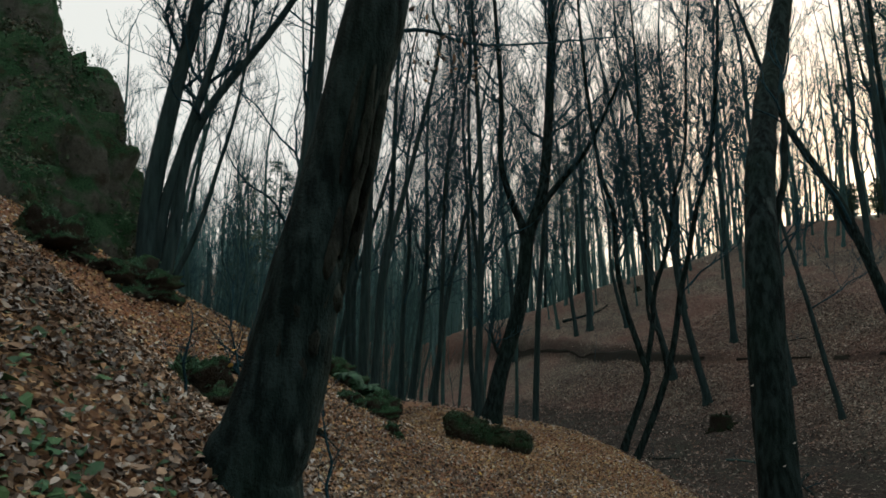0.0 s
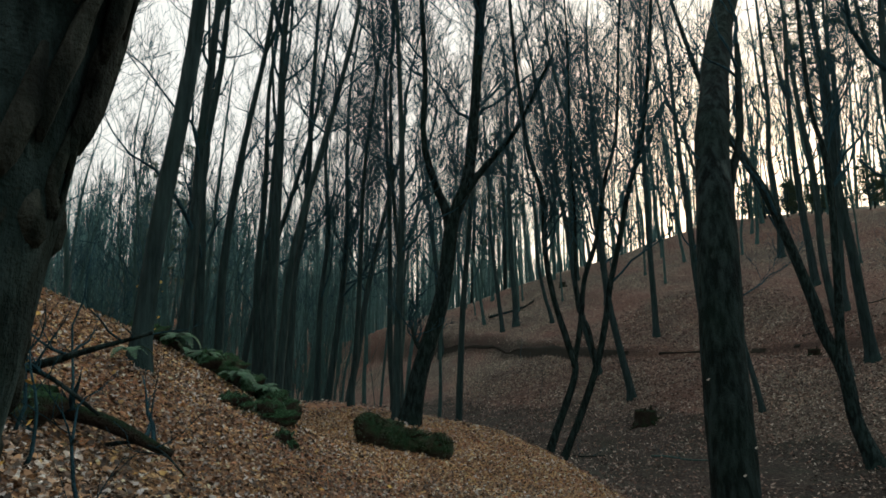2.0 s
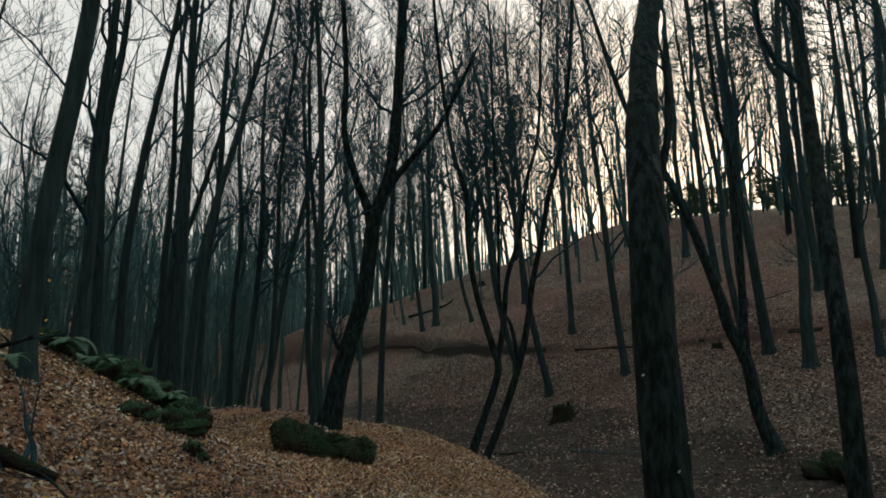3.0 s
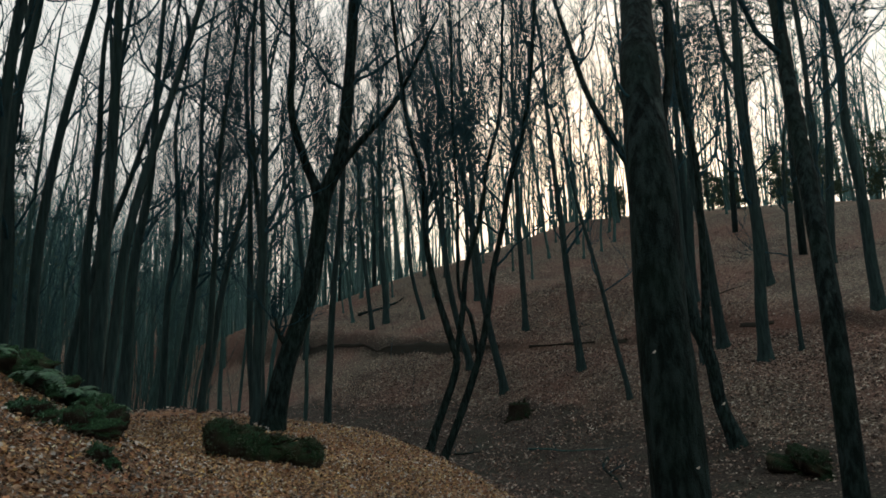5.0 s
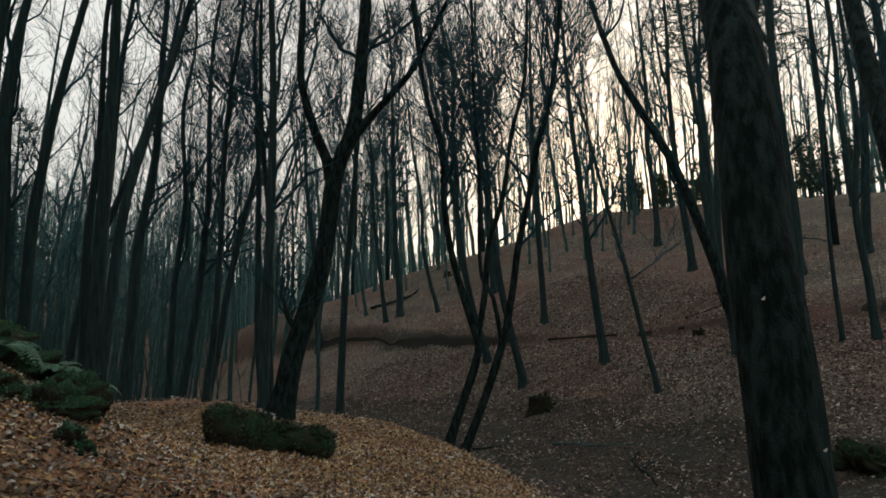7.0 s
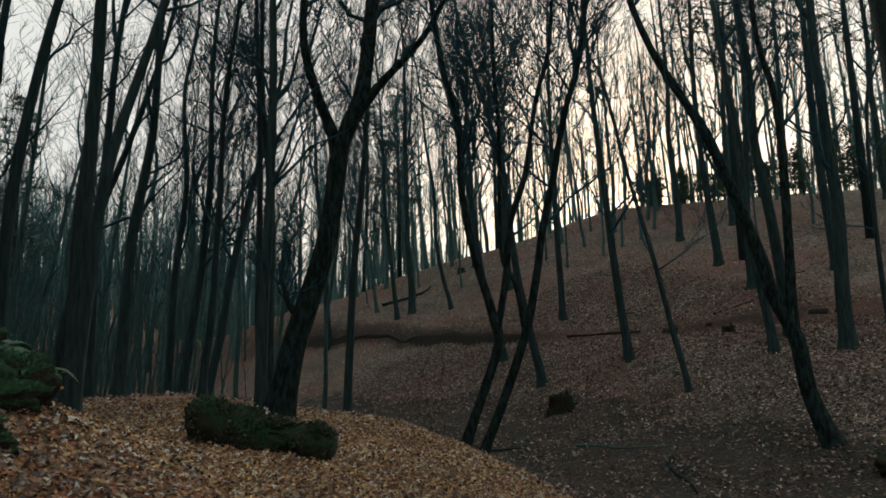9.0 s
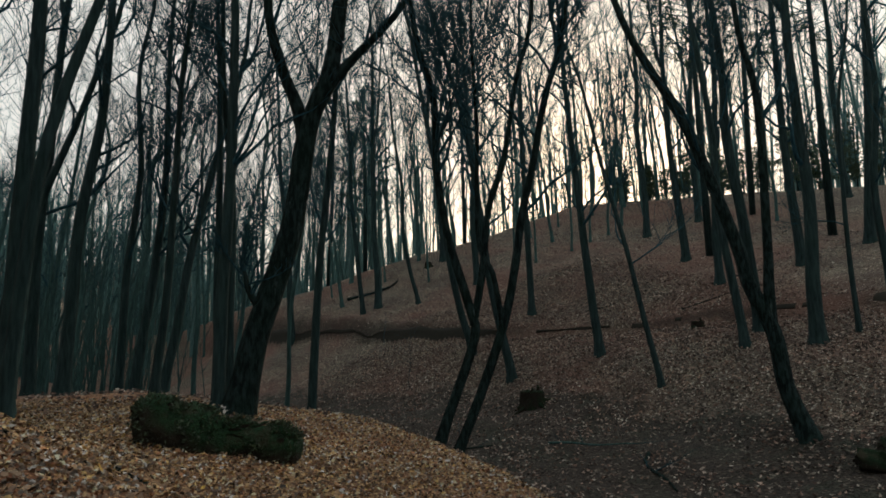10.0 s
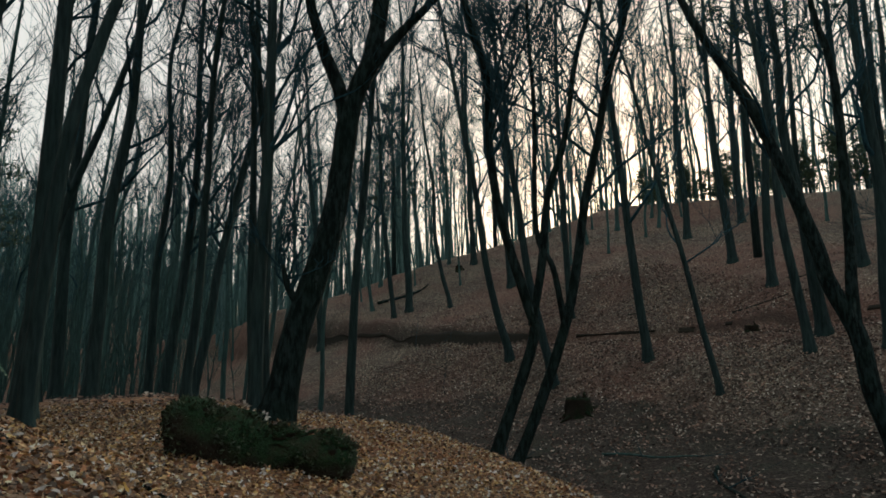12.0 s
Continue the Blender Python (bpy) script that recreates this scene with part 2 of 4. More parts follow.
LEAF = island_mix("dry_leaves", (0.0, (0.0365, 0.0315, 0.0275)), (0.25, (0.1275, 0.1004, 0.0745)), (0.4, (0.3948, 0.2526, 0.1487)), (0.52, (0.7760, 0.5021, 0.2434)), (0.6, (0.1671, 0.1348, 0.1029)), (0.74, (0.6686, 0.4734, 0.2919)), (0.86, (0.7760, 0.7760, 0.7155)), (0.94, (0.7760, 0.7760, 0.7372)), (1.0, (0.7760, 0.7760, 0.7372)), damp=0.75)
# orange leaves, brightened in colour to carry the shelf's stronger light
LIT_SHELF_LEAF = island_mix("lit_orange_leaves", (0.0, (0.0475, 0.0337, 0.0231)), (0.25, (0.1643, 0.0996, 0.0577)), (0.4, (0.5842, 0.2844, 0.1247)), (0.52, (0.8000, 0.5865, 0.2111)), (0.6, (0.2739, 0.1688, 0.1018)), (0.75, (0.8000, 0.5510, 0.2592)), (0.87, (0.8000, 0.8000, 0.5376)), (0.95, (0.8000, 0.8000, 0.8000)), (1.0, (0.8000, 0.8000, 0.8000)), damp=0.5)
FAR_LEAF = island_mix("weathered_leaves", (0.0, (0.0163, 0.0138, 0.0128)), (0.35, (0.0692, 0.0477, 0.0391)), (0.65, (0.2002, 0.1235, 0.0914)), (0.8, (0.565, 0.406, 0.318)), (1.0, (0.8000, 0.8000, 0.7040)), damp=0.6)
YELLOW = island_mix("yellow_leaves", (0.0, (0.5, 0.3, 0.05)), (1.0, (0.62, 0.46, 0.1)))
LOG_MOSS = island_mix("moss_shoots", (0.0, (0.012, 0.022, 0.011)), (0.6, (0.03, 0.055, 0.024)), (1.0, (0.075, 0.11, 0.05)))
GREEN = island_mix("green_leaves", (0.0, (0.0274, 0.0790, 0.0343)), (0.6, (0.0456, 0.1316, 0.0547)), (1.0, (0.0819, 0.1712, 0.0547)))
FERN = island_mix("fern_green", (0.0, (0.0256, 0.0749, 0.0475)), (1.0, (0.0720, 0.1768, 0.0907)))
PALE_LEAF = island_mix("bleached_leaves", (0.0, (0.62, 0.6, 0.54)), (1.0, (0.75, 0.73, 0.68)))
IVY = island_mix("ivy_leaves", (0.0, (0.0150, 0.0300, 0.0170)), (0.5, (0.0380, 0.0760, 0.0380)), (0.75, (0.0650, 0.1150, 0.0500)), (0.88, (0.0850, 0.0800, 0.0450)), (1.0, (0.1300, 0.1250, 0.0850)))
NEEDLE = island_mix("pine_needles", (0.0, (0.0300, 0.0585, 0.0338)), (1.0, (0.0600, 0.1105, 0.0540)))
# bare earth whose colour also holds the shade of the terrace's overhang
SHADED_SOIL = island_mix("bare_shaded_earth", (0.0, (0.0100, 0.0117, 0.0095)), (1.0, (0.0180, 0.0195, 0.0149)), rough=0.95, bumpy=7.0)
MOSS = mossy_stone("moss_cushion", (0.04, 0.036, 0.028), 0.12, 1.5)
CRAG = mossy_stone("mossy_crag", (0.13, 0.14, 0.12), 0.16, 1.9)
ROTTEN = mossy_stone("rotten_mossy_wood", (0.026, 0.023, 0.018), 0.06, 0.6)

BARK_PLATE = bark("peeling_bark", (0.0050, 0.0072, 0.0072), (0.0420, 0.0480, 0.0430), (0.0122, 0.0281, 0.0173), 0.4, 0.4, (0.4, 0.64))
MOSS_DARK = mossy_stone("log_moss", (0.04, 0.036, 0.028), 0.16, 1.05)

# ---- building helpers ----
def mesh_object(name, verts, faces, material, parent=None, label="", smooth=True):
    me = bpy.data.meshes.new(name)
    me.from_pydata(verts, [], faces)
    me.materials.append(material)
    if smooth:
        me.polygons.foreach_set("use_smooth", [True] * len(me.polygons))
    me.update()
    ob = new(name, me)
    ob.parent = parent
    return tagged(ob, label)


def thing(name, x, y, z, label, category, group="", turn=0.0):
    ob = new(name)
    ob.empty_display_size = 0.2
    ob.matrix_basis = pose(x, y, z, 0, 0, turn)
    return tagged(ob, label, category, group)


class Tubes:
    """Collects tapering tubes into one mesh."""

    def __init__(self):
        self.v, self.f = [], []

    def tube(self, pts, radii, sides, rough=0.0, seed=0.0, cap=True):
        first, n = len(self.v), len(pts)
        ring = [(math.cos(2 * math.pi * k / sides), math.sin(2 * math.pi * k / sides)) for k in range(sides)]
        for i, p in enumerate(pts):
            t = (pts[min(i + 1, n - 1)] - pts[max(i - 1, 0)]).normalized()
            ref = Vector((1, 0, 0)) if abs(t.x) < 0.8 else Vector((0, 1, 0))
            b = t.cross(ref).normalized()
            a = b.cross(t)
            for c, s in ring:
                r = radii[i]
                q = p + (a * c + b * s) * r
                if rough:
                    r *= 1 + rough * (noise.noise((q.x * 2.3 + seed, q.y * 2.3, q.z * 0.9)) + 0.45 * noise.noise((q.x * 9 + seed, q.y * 9, q.z * 2.2)))
                    q = p + (a * c + b * s) * r
                self.v.append(q)
        for i in range(n - 1):
            for k in range(sides):
                k2 = (k + 1) % sides
                self.f.append((first + i * sides + k, first + i * sides + k2, first + (i + 1) * sides + k2, first + (i + 1) * sides + k))
        if cap:
            self.f.append(tuple(first + (n - 1) * sides + k for k in range(sides)))
            self.f.append(tuple(first + k for k in reversed(range(sides))))

    def object(self, name, material, parent=None, label=""):
        return mesh_object(name, self.v, self.f, material, parent, label)


def bough(T, rng, p, heading, length, r, level, bits, lift=0.35, thin=0.01):
    """A wavering branch with its own smaller branches."""
    segs = (7, 4, 2)[level]
    sides = (5, 3, 3)[level]
    pts, radii, p = [p], [r], p.copy()
    d = heading.normalized()
    for i in range(segs):
        d = (d + Vector((rng.gauss(0, 0.27), rng.gauss(0, 0.27), rng.gauss(0, 0.2) + lift * 0.34))).normalized()
        p = p + d * length / segs
        pts.append(p)
        radii.append(max(0.6 * thin, r * (1 - 0.85 * (i + 1) / segs)))
    T.tube(pts, radii, sides, cap=False)
    if level < 2:
        for _ in range(max(2, round(bits[level] * min(1.0, length / (1.8, 0.9)[level])))):
            s = rng.uniform(0.2, 1.0) * segs
            i = min(int(s), segs - 1)
            q = pts[i].lerp(pts[i + 1], s - i)
            along = (pts[i + 1] - pts[i]).normalized()
            out = Vector((rng.gauss(0, 1), rng.gauss(0, 1), rng.gauss(0.5, 0.5))).normalized()
            bough(T, rng, q, along * 0.8 + out * 0.62, length * rng.uniform(0.35, 0.7) * (1.15 - 0.45 * s / segs), max(thin, radii[i] * 0.5), level + 1, bits, lift, thin)


def stem_points(pts, steps):
    """A smooth line through a few guide points."""
    out = []
    for i in range(len(pts) - 1):
        p0, p1, p2, p3 = pts[max(i - 1, 0)], pts[i], pts[i + 1], pts[min(i + 2, len(pts) - 1)]
        for k in range(steps):
            t = k / steps
            out.append(0.5 * ((2 * p1) + (p2 - p0) * t + (2 * p0 - 5 * p1 + 4 * p2 - p3) * t * t + (3 * p1 - p0 - 3 * p2 + p3) * t ** 3))
    out.append(pts[-1])
    return out


def grow_tree(name, base, stems, rng, label, category="tree", group="", limbs=12, bits=(5, 5), bare=0.24, sides=9, steps=5, rough=0.06, skin=None, reach=1.0, turn=0.0, upright=0.75, thin=0.0085):
    """A tree from stems, each (guide points, radius below, radius above); the first carries the root flare."""
    tree = thing(name, *base, label, category, group, turn)
    wood, crown = Tubes(), Tubes()
    for k, (guide, r0, r1) in enumerate(stems):
        line = stem_points([Vector(g) for g in guide], steps)
        n = len(line)
        radii = []
        for i, p in enumerate(line):
            s = max(0.0, min(1.0, (p.z - line[0].z) / max(0.1, line[-1].z - line[0].z))) if k == 0 else i / (n - 1)
            r = r0 + (r1 - r0) * s
            if k == 0:
                r *= 1 + 0.6 * math.exp(-max(0.0, p.z + 0.1) / (0.9 * r0 + 0.12))
            radii.append(r)
        wood.tube(line, radii, sides if k == 0 else max(6, sides - 2), rough, rng.uniform(0, 50))
        height = max(5.0 if k else 1.0, line[-1].z - line[0].z)
        count = max(2, round(limbs * (1.0 if k == 0 else 0.6)))
        for _ in range(count):
            s = bare + (1 - bare) * rng.uniform(0, 1) ** 0.9 if k == 0 else rng.uniform(0.2, 1)
            i = min(n - 2, sum(1 for p in line if p.z < line[0].z + s * (line[-1].z - line[0].z)))
            a = rng.uniform(0, 2 * math.pi)
            out = Vector((math.cos(a), math.sin(a), upright * rng.uniform(0.6, 2.2)))
            bough(crown, rng, line[i], out, reach * rng.uniform(0.13, 0.26) * height * (1.25 - 0.6 * s), max(2.2 * thin, radii[i] * rng.uniform(0.3, 0.5)), 0, bits, 0.35, thin)
        bough(crown, rng, line[-1], line[-1] - line[-2], 0.16 * height, r1, 0, bits, 0.35, thin)
    skin = skin or BARK
    wood.object("trunk", skin, tree)
    crown.object("crown", TWIG, tree, "leafless fine twigs")
    return tree


def arc(h, lean, bow):
    k = min(h, 9.0)
    return lean * h + bow * k * k + bow * 9 * max(0.0, h - 9.0)


def beech(x, y, d, lean, bow, az, h=0.0, label="slender leafless forest tree with dark mossy bark", limbs=21, bits=(7, 7), skin=None, wob=0.022):
    rng = random.Random(round(x * 131 + y * 17))
    limbs = min(limbs, 14) if x > 18 else limbs
    h = h or min(24.0, 10.5 + 26 * d) * rng.uniform(0.92, 1.12)
    ax, ay = math.cos(radians(az)), math.sin(radians(az))
    guide = []
    for z in (-0.5, 0.5, 2, 4.5, 7.5, 11, 0.78 * h, h):
        o = arc(max(0, z), lean, bow)
        w = wob * z
        guide.append((ax * o + rng.uniform(-w, w), ay * o + rng.uniform(-w, w), z))
    guide = [g for i, g in enumerate(guide) if i < 5 or g[2] > guide[i - 1][2] + 1]
    stems = [(guide, d / 2, d * 0.09)]
    if rng.random() < 0.45:
        k = len(guide) - 3
        gx, gy, gz = guide[k]
        a = rng.uniform(0, 2 * math.pi)
        stems.append(([(gx, gy, gz), (gx + 0.5 * math.cos(a), gy + 0.5 * math.sin(a), gz + 1.6), (gx + 1.1 * math.cos(a), gy + 1.1 * math.sin(a), gz + 0.4 * h)], d * 0.27, d * 0.06))
    return grow_tree("tree", (x, y, land(x, y)), stems, rng, label, group="forest trees", limbs=limbs, bits=bits, skin=skin)


def leaf_mesh(material, length, width, curl, seed):
    """One dry leaf: pointed oval, folded along its rib and curled."""
    rng = random.Random(seed)
    rows = ((0.0, 0.0), (0.22, 0.8), (0.5, 1.0), (0.78, 0.62), (1.0, 0.0))
    verts, faces = [], []
    for s, w in rows:
        z = curl * (s - 0.5) ** 2 * 4 * length
        verts += [((s - 0.5) * length, -w * width / 2, z + 0.3 * w * width * rng.uniform(0.3, 1)), ((s - 0.5) * length, 0, z), ((s - 0.5) * length, w * width / 2, z + 0.3 * w * width * rng.uniform(0.3, 1))]
    for i in range(4):
        a = 3 * i
        faces += [(a, a + 3, a + 4, a + 1), (a + 1, a + 4, a + 5, a + 2)]
    me = bpy.data.meshes.new("leaf")
    me.from_pydata([Vector(v) for v in verts], [], faces)
    me.materials.append(material)
    me.update()
    return me


LEAF_MESHES = [leaf_mesh(LEAF, 0.055 + 0.004 * k, 0.033 + 0.003 * (k % 3), 0.1 + 0.08 * (k % 4), k) for k in range(7)]
LEAF_MESHES_YELLOW = [leaf_mesh(YELLOW, 0.06 + 0.01 * k, 0.045, 0.1, 30 + k) for k in range(3)]
LEAF_MESHES_GREEN = [leaf_mesh(GREEN, 0.075 + 0.01 * k, 0.06, 0.06, 40 + k) for k in range(3)]


# ---- ground ----
def spread(a, b, fine, low, high):
    """Coordinates that are dense from a to b and thin out to low and high."""
    mid = list(np.arange(a, b, fine))
    for end, sign in ((high, 1), (low, -1)):
        step, v = fine, (b if sign > 0 else a - fine)
        while sign * v < sign * end:
            mid.append(v)
            step *= 1.09
            v += sign * step
        mid.append(end)
    return sorted(set(round(float(v), 3) for v in mid))


def lie_of(x, y):
    """How far the ground here is shade-painted ravine bed, shelf and bank, or bare cut soil."""
    d = (x - ravine_x(y)) * 0.93
    off = x - path_x(y)
    # mask for the shade painted over the ravine bed
    darkening = ease(d + 0.9 * noise.noise((x * 0.35, y * 0.35, 4.0)), -5.5, -2.5) * (1 - ease(d + 1.4 * noise.noise((x * 0.3, y * 0.3, 8.0)), 3.4 - 2.0 * ease(y, 26, 40), 7.0 - 2.6 * ease(y, 24, 40)))
    darkening *= ease(off, 4.0, 5.6) * (1 - ease(y, 34, 44))
    e = d - terrace_line(y) - 0.15 * noise.noise((x * 0.8, y * 0.8, 1.0))
    cut = ease(e, -0.1, 0.05) * (1 - ease(e, 0.3 + 0.15 * ease(y, 30, 42), 0.6 + 0.55 * ease(y, 30, 46))) * max(ease(noise.noise((y * 0.23, 4.0, 1.0)), -0.35, 0.1), ease(y, 36, 40)) * ease(y, 14, 20) * (1 - ease(y, 56, 62))
    return darkening, 1 - ease(off + 0.6 * noise.noise((x, y, 2.0)), 4.2, 5.6) * 1.0 - ease(y, 21, 27) * (off < 4.2), cut * 0.72


def build_ground():
    xs, ys = spread(-7, 26, 0.2, -900, 900), spread(-1, 50, 0.2, -500, 1400)
    verts = [(x, y, land(x, y)) for y in ys for x in xs]
    n = len(xs)
    faces = [(j * n + i, j * n + i + 1, (j + 1) * n + i + 1, (j + 1) * n + i) for j in range(len(ys) - 1) for i in range(n - 1)]
    ob = mesh_object("ground", verts, faces, GROUND)
    lie = ob.data.color_attributes.new("lie", "FLOAT_COLOR", "POINT")
    lie.data.foreach_set("color", [k for x, y, z in verts for k in (*(max(0.0, v) for v in lie_of(x, y)), 1.0)])
    return tagged(ob, "forest floor of brown fallen leaves, path, ravine and hill", "ground", kind="structure")


ground = build_ground()

# ---- old trees beside the path ----
def leaning_tree():
    rng = random.Random(5)
    x, y = -0.88, 3.55
    z = land(x, y)
    guide = [(-0.05, 0, -0.3), (0.0, 0, 0.1), (0.09, 0.0, 0.98 - z), (0.2, 0.02, 1.45 - z), (0.31, 0.05, 1.92 - z), (0.6, 0.2, 3.36 - z), (0.92, 0.35, 4.9 - z), (1.6, 0.5, 8.5), (2.0, 0.8, 15)]
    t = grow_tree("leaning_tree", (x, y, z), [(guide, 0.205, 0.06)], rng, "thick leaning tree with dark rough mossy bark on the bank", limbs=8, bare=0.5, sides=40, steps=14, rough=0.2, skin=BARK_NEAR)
    twig = Tubes()
    line = stem_points([Vector((0.62, 0.15, 3.2 - z)), Vector((0.9, 0.3, 3.3 - z)), Vector((1.3, 0.45, 3.27 - z)), Vector((2.3, 0.7, 3.45 - z))], 5)
    twig.tube(line, [0.016 - 0.0008 * i for i in range(len(line))], 5)
    for i in (4, 6, 7, 9, 11, 13):
        bough(twig, rng, line[i], Vector((rng.gauss(0.4, 0.5), rng.gauss(0, 0.6), rng.gauss(-0.1, 0.5))), 0.4, 0.006, 1, (4, 4), 0.0, 0.003)
    side_branch = twig.object("low_twig", TWIG, t, "thin side branch with a few dry leaves")
    stem = stem_points([Vector(g) for g in guide[1:6]], 12)
    for k in range(60):
        i = rng.randrange(1, len(stem) - 9)
        a = rng.uniform(-1.6, 0.9)
        ridge = Tubes()
        pts = []
        for m in range(6):
            p = stem[i + m]
            r = 0.2 * (1 + 0.6 * math.exp(-max(0.0, p.z + 0.1) / 0.3)) - 0.004 * m
            a += rng.gauss(0, 0.05)
            pts.append(p + Vector((math.cos(a) * r, math.sin(a) * r, 0)))
        w = rng.uniform(0.013, 0.036)
        ridge.tube(pts, [0.3 * w, 0.9 * w, w, 1.1 * w, 0.8 * w, 0.3 * w], 7, 0.6, k * 3.1)
        ridge.object("bark_ridge", BARK_PLATE, t, "peeling grey bark ridge")
    for _ in range(75):
        leaf = new("leaf", rng.choice(LEAF_MESHES))
        leaf.parent = side_branch
        p = line[rng.randrange(4, 11)] + Vector((rng.gauss(0, 0.16), rng.gauss(0, 0.14), rng.gauss(-0.12, 0.1)))
        leaf.matrix_basis = Matrix.LocRotScale(p, Euler((rng.uniform(-1.5, 1.5), rng.uniform(-1.5, 1.5), rng.uniform(0, 6))), (rng.uniform(0.4, 0.75),) * 3)


def ravine_edge_tree():
    rng = random.Random(8)
    x, y = 3.86, 7.6
    z = land(x, y)
    guide = [(0.0, 0, -0.3), (-0.01, 0, 0.4), (0.0, 0.06, -0.28 - z), (0.02, 0.12, 0.6 - z), (0.08, 0.2, 1.6 - z), (0.17, 0.34, 2.5 - z), (0.36, 0.6, 3.45 - z), (0.85, 1.2, 4.7 - z), (1.52, 1.9, 6.2 - z), (2.3, 2.5, 9 - z), (2.6, 2.9, 15 - z)]
    arm = [(0.13, 0.28, 2.2 - z), (0.32, 0.4, 2.55 - z), (0.5, 0.5, 3.05 - z), (0.66, 0.55, 3.5 - z), (0.75, 0.6, 4.6 - z)]
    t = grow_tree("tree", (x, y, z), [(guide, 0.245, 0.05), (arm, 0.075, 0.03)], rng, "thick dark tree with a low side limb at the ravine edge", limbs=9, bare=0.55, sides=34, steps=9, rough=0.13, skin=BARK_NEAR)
    flecks = []
    for k, (dx, dz, a) in enumerate(((-0.07, 0.87, 3.9), (0.02, 0.26, 4.9), (-0.02, 0.02, 4.6), (0.1, 0.45, 5.4))):
        flecks.append((dx, dz, a))
    for dx, dz, a in flecks:
        c = Vector((dx + 0.30 * math.cos(a) - 0.05, 0.30 * math.sin(a), dz - z))
        mesh_object("snagged_leaf", [c + Vector((-0.018, 0, -0.008)), c + Vector((0.0, -0.012, -0.013)), c + Vector((0.02, 0, 0.006)), c + Vector((0.003, -0.012, 0.011))], [(0, 1, 2, 3)], PALE_LEAF, t, "pale leaf caught on bark")


def forked_tree():
    rng = random.Random(21)
    x, y = 1.25, 18.6
    z = land(x, y)
    main = [(-0.1, 0, -0.3), (0.05, 0, -0.9 - z), (0.39, 0, 0.5 - z), (0.97, 0, 2.37 - z), (1.24, 0, 4.2 - z), (1.45, 0, 4.9 - z), (1.7, 0.0, 5.5 - z), (1.94, 0.2, 6.96 - z), (2.2, 0.4, 10 - z), (2.4, 0.6, 15 - z)]
    left = [(1.2, 0, 3.9 - z), (1.1, 0, 4.7 - z), (0.8, 0, 5.53 - z), (0.5, -0.1, 6.74 - z), (0.55, -0.2, 9 - z), (0.3, -0.4, 13.5 - z)]
    right = [(1.5, 0, 5.0 - z), (1.8, 0, 5.45 - z), (2.26, -0.1, 6.0 - z), (3.2, -0.2, 7.15 - z), (4.2, -0.3, 9.2 - z)]
    stub = [(0.45, 0, 0.8 - z), (0.22, -0.05, 1.15 - z), (0.12, -0.05, 1.55 - z)]
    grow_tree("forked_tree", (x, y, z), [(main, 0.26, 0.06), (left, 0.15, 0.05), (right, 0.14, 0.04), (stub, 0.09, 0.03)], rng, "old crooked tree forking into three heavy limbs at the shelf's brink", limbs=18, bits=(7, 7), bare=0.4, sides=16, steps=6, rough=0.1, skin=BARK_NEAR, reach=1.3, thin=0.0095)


def crooked_tree():
    rng = random.Random(33)
    x, y = 13.66, 17.63
    z = land(x, y)
    main = [(0.05, 0, -0.3), (0, 0, 0), (-0.23, 0.27, -1.15 - z), (-0.33, 0.39, 0.1 - z), (-0.63, 0.72, 1.29 - z), (-0.75, 0.85, 2.23 - z), (-1.33, 1.44, 5.08 - z), (-1.77, 1.84, 6.49 - z), (-2.49, 2.44, 8.68 - z), (-3.4, 3.0, 13 - z)]
    second = [(-0.35, 0.4, 0.2 - z), (-0.34, 0.4, 1.15 - z), (-0.3, 0.36, 2.16 - z), (-0.25, 0.3, 5.26 - z), (-0.31, 0.36, 6.52 - z), (-0.47, 0.54, 8.26 - z), (-0.5, 0.6, 14 - z)]
    grow_tree("crooked_tree", (x, y, z), [(main, 0.21, 0.05), (second, 0.14, 0.05)], rng, "crooked two-stemmed tree rising from the ravine", limbs=11, sides=12, steps=5, skin=BARK_NEAR)


def bank_clump():
    rng = random.Random(44)
    x, y = -5.3, 11.5
    z = land(x, y)
    s1 = [(0, 0, -0.4), (-0.12, 0, 3.3 - z), (-0.05, 0.1, 4.7 - z), (0.24, 0.2, 6.6 - z), (0.45, 0.3, 7.84 - z), (1.0, 0.6, 13 - z)]
    s2 = [(0.2, 0, 0.3), (0.3, 0.2, 3.6 - z), (0.4, 0.25, 4.76 - z), (0.76, 0.4, 5.94 - z), (2.0, 0.9, 8.1 - z), (3.4, 1.4, 11 - z)]
    s3 = [(0.1, 0.1, 0.3), (0.1, 0.1, 3.7 - z), (0.35, 0.2, 5 - z), (0.74, 0.4, 6.7 - z), (0.97, 0.5, 7.94 - z), (1.6, 0.8, 12.5 - z)]
    s4 = [(0.35, 0, 0.3), (0.75, 0.1, 3.4 - z), (1.05, 0.2, 4.6 - z), (1.4, 0.3, 6.2 - z), (1.7, 0.4, 9 - z)]
    grow_tree("clump_tree", (x, y, z), [(s1, 0.2, 0.06), (s2, 0.14, 0.05), (s3, 0.12, 0.04), (s4, 0.06, 0.02)], rng, "clump of leaning dark stems on top of the bank", limbs=22, bits=(7, 7), sides=12, bare=0.3, upright=1.1)


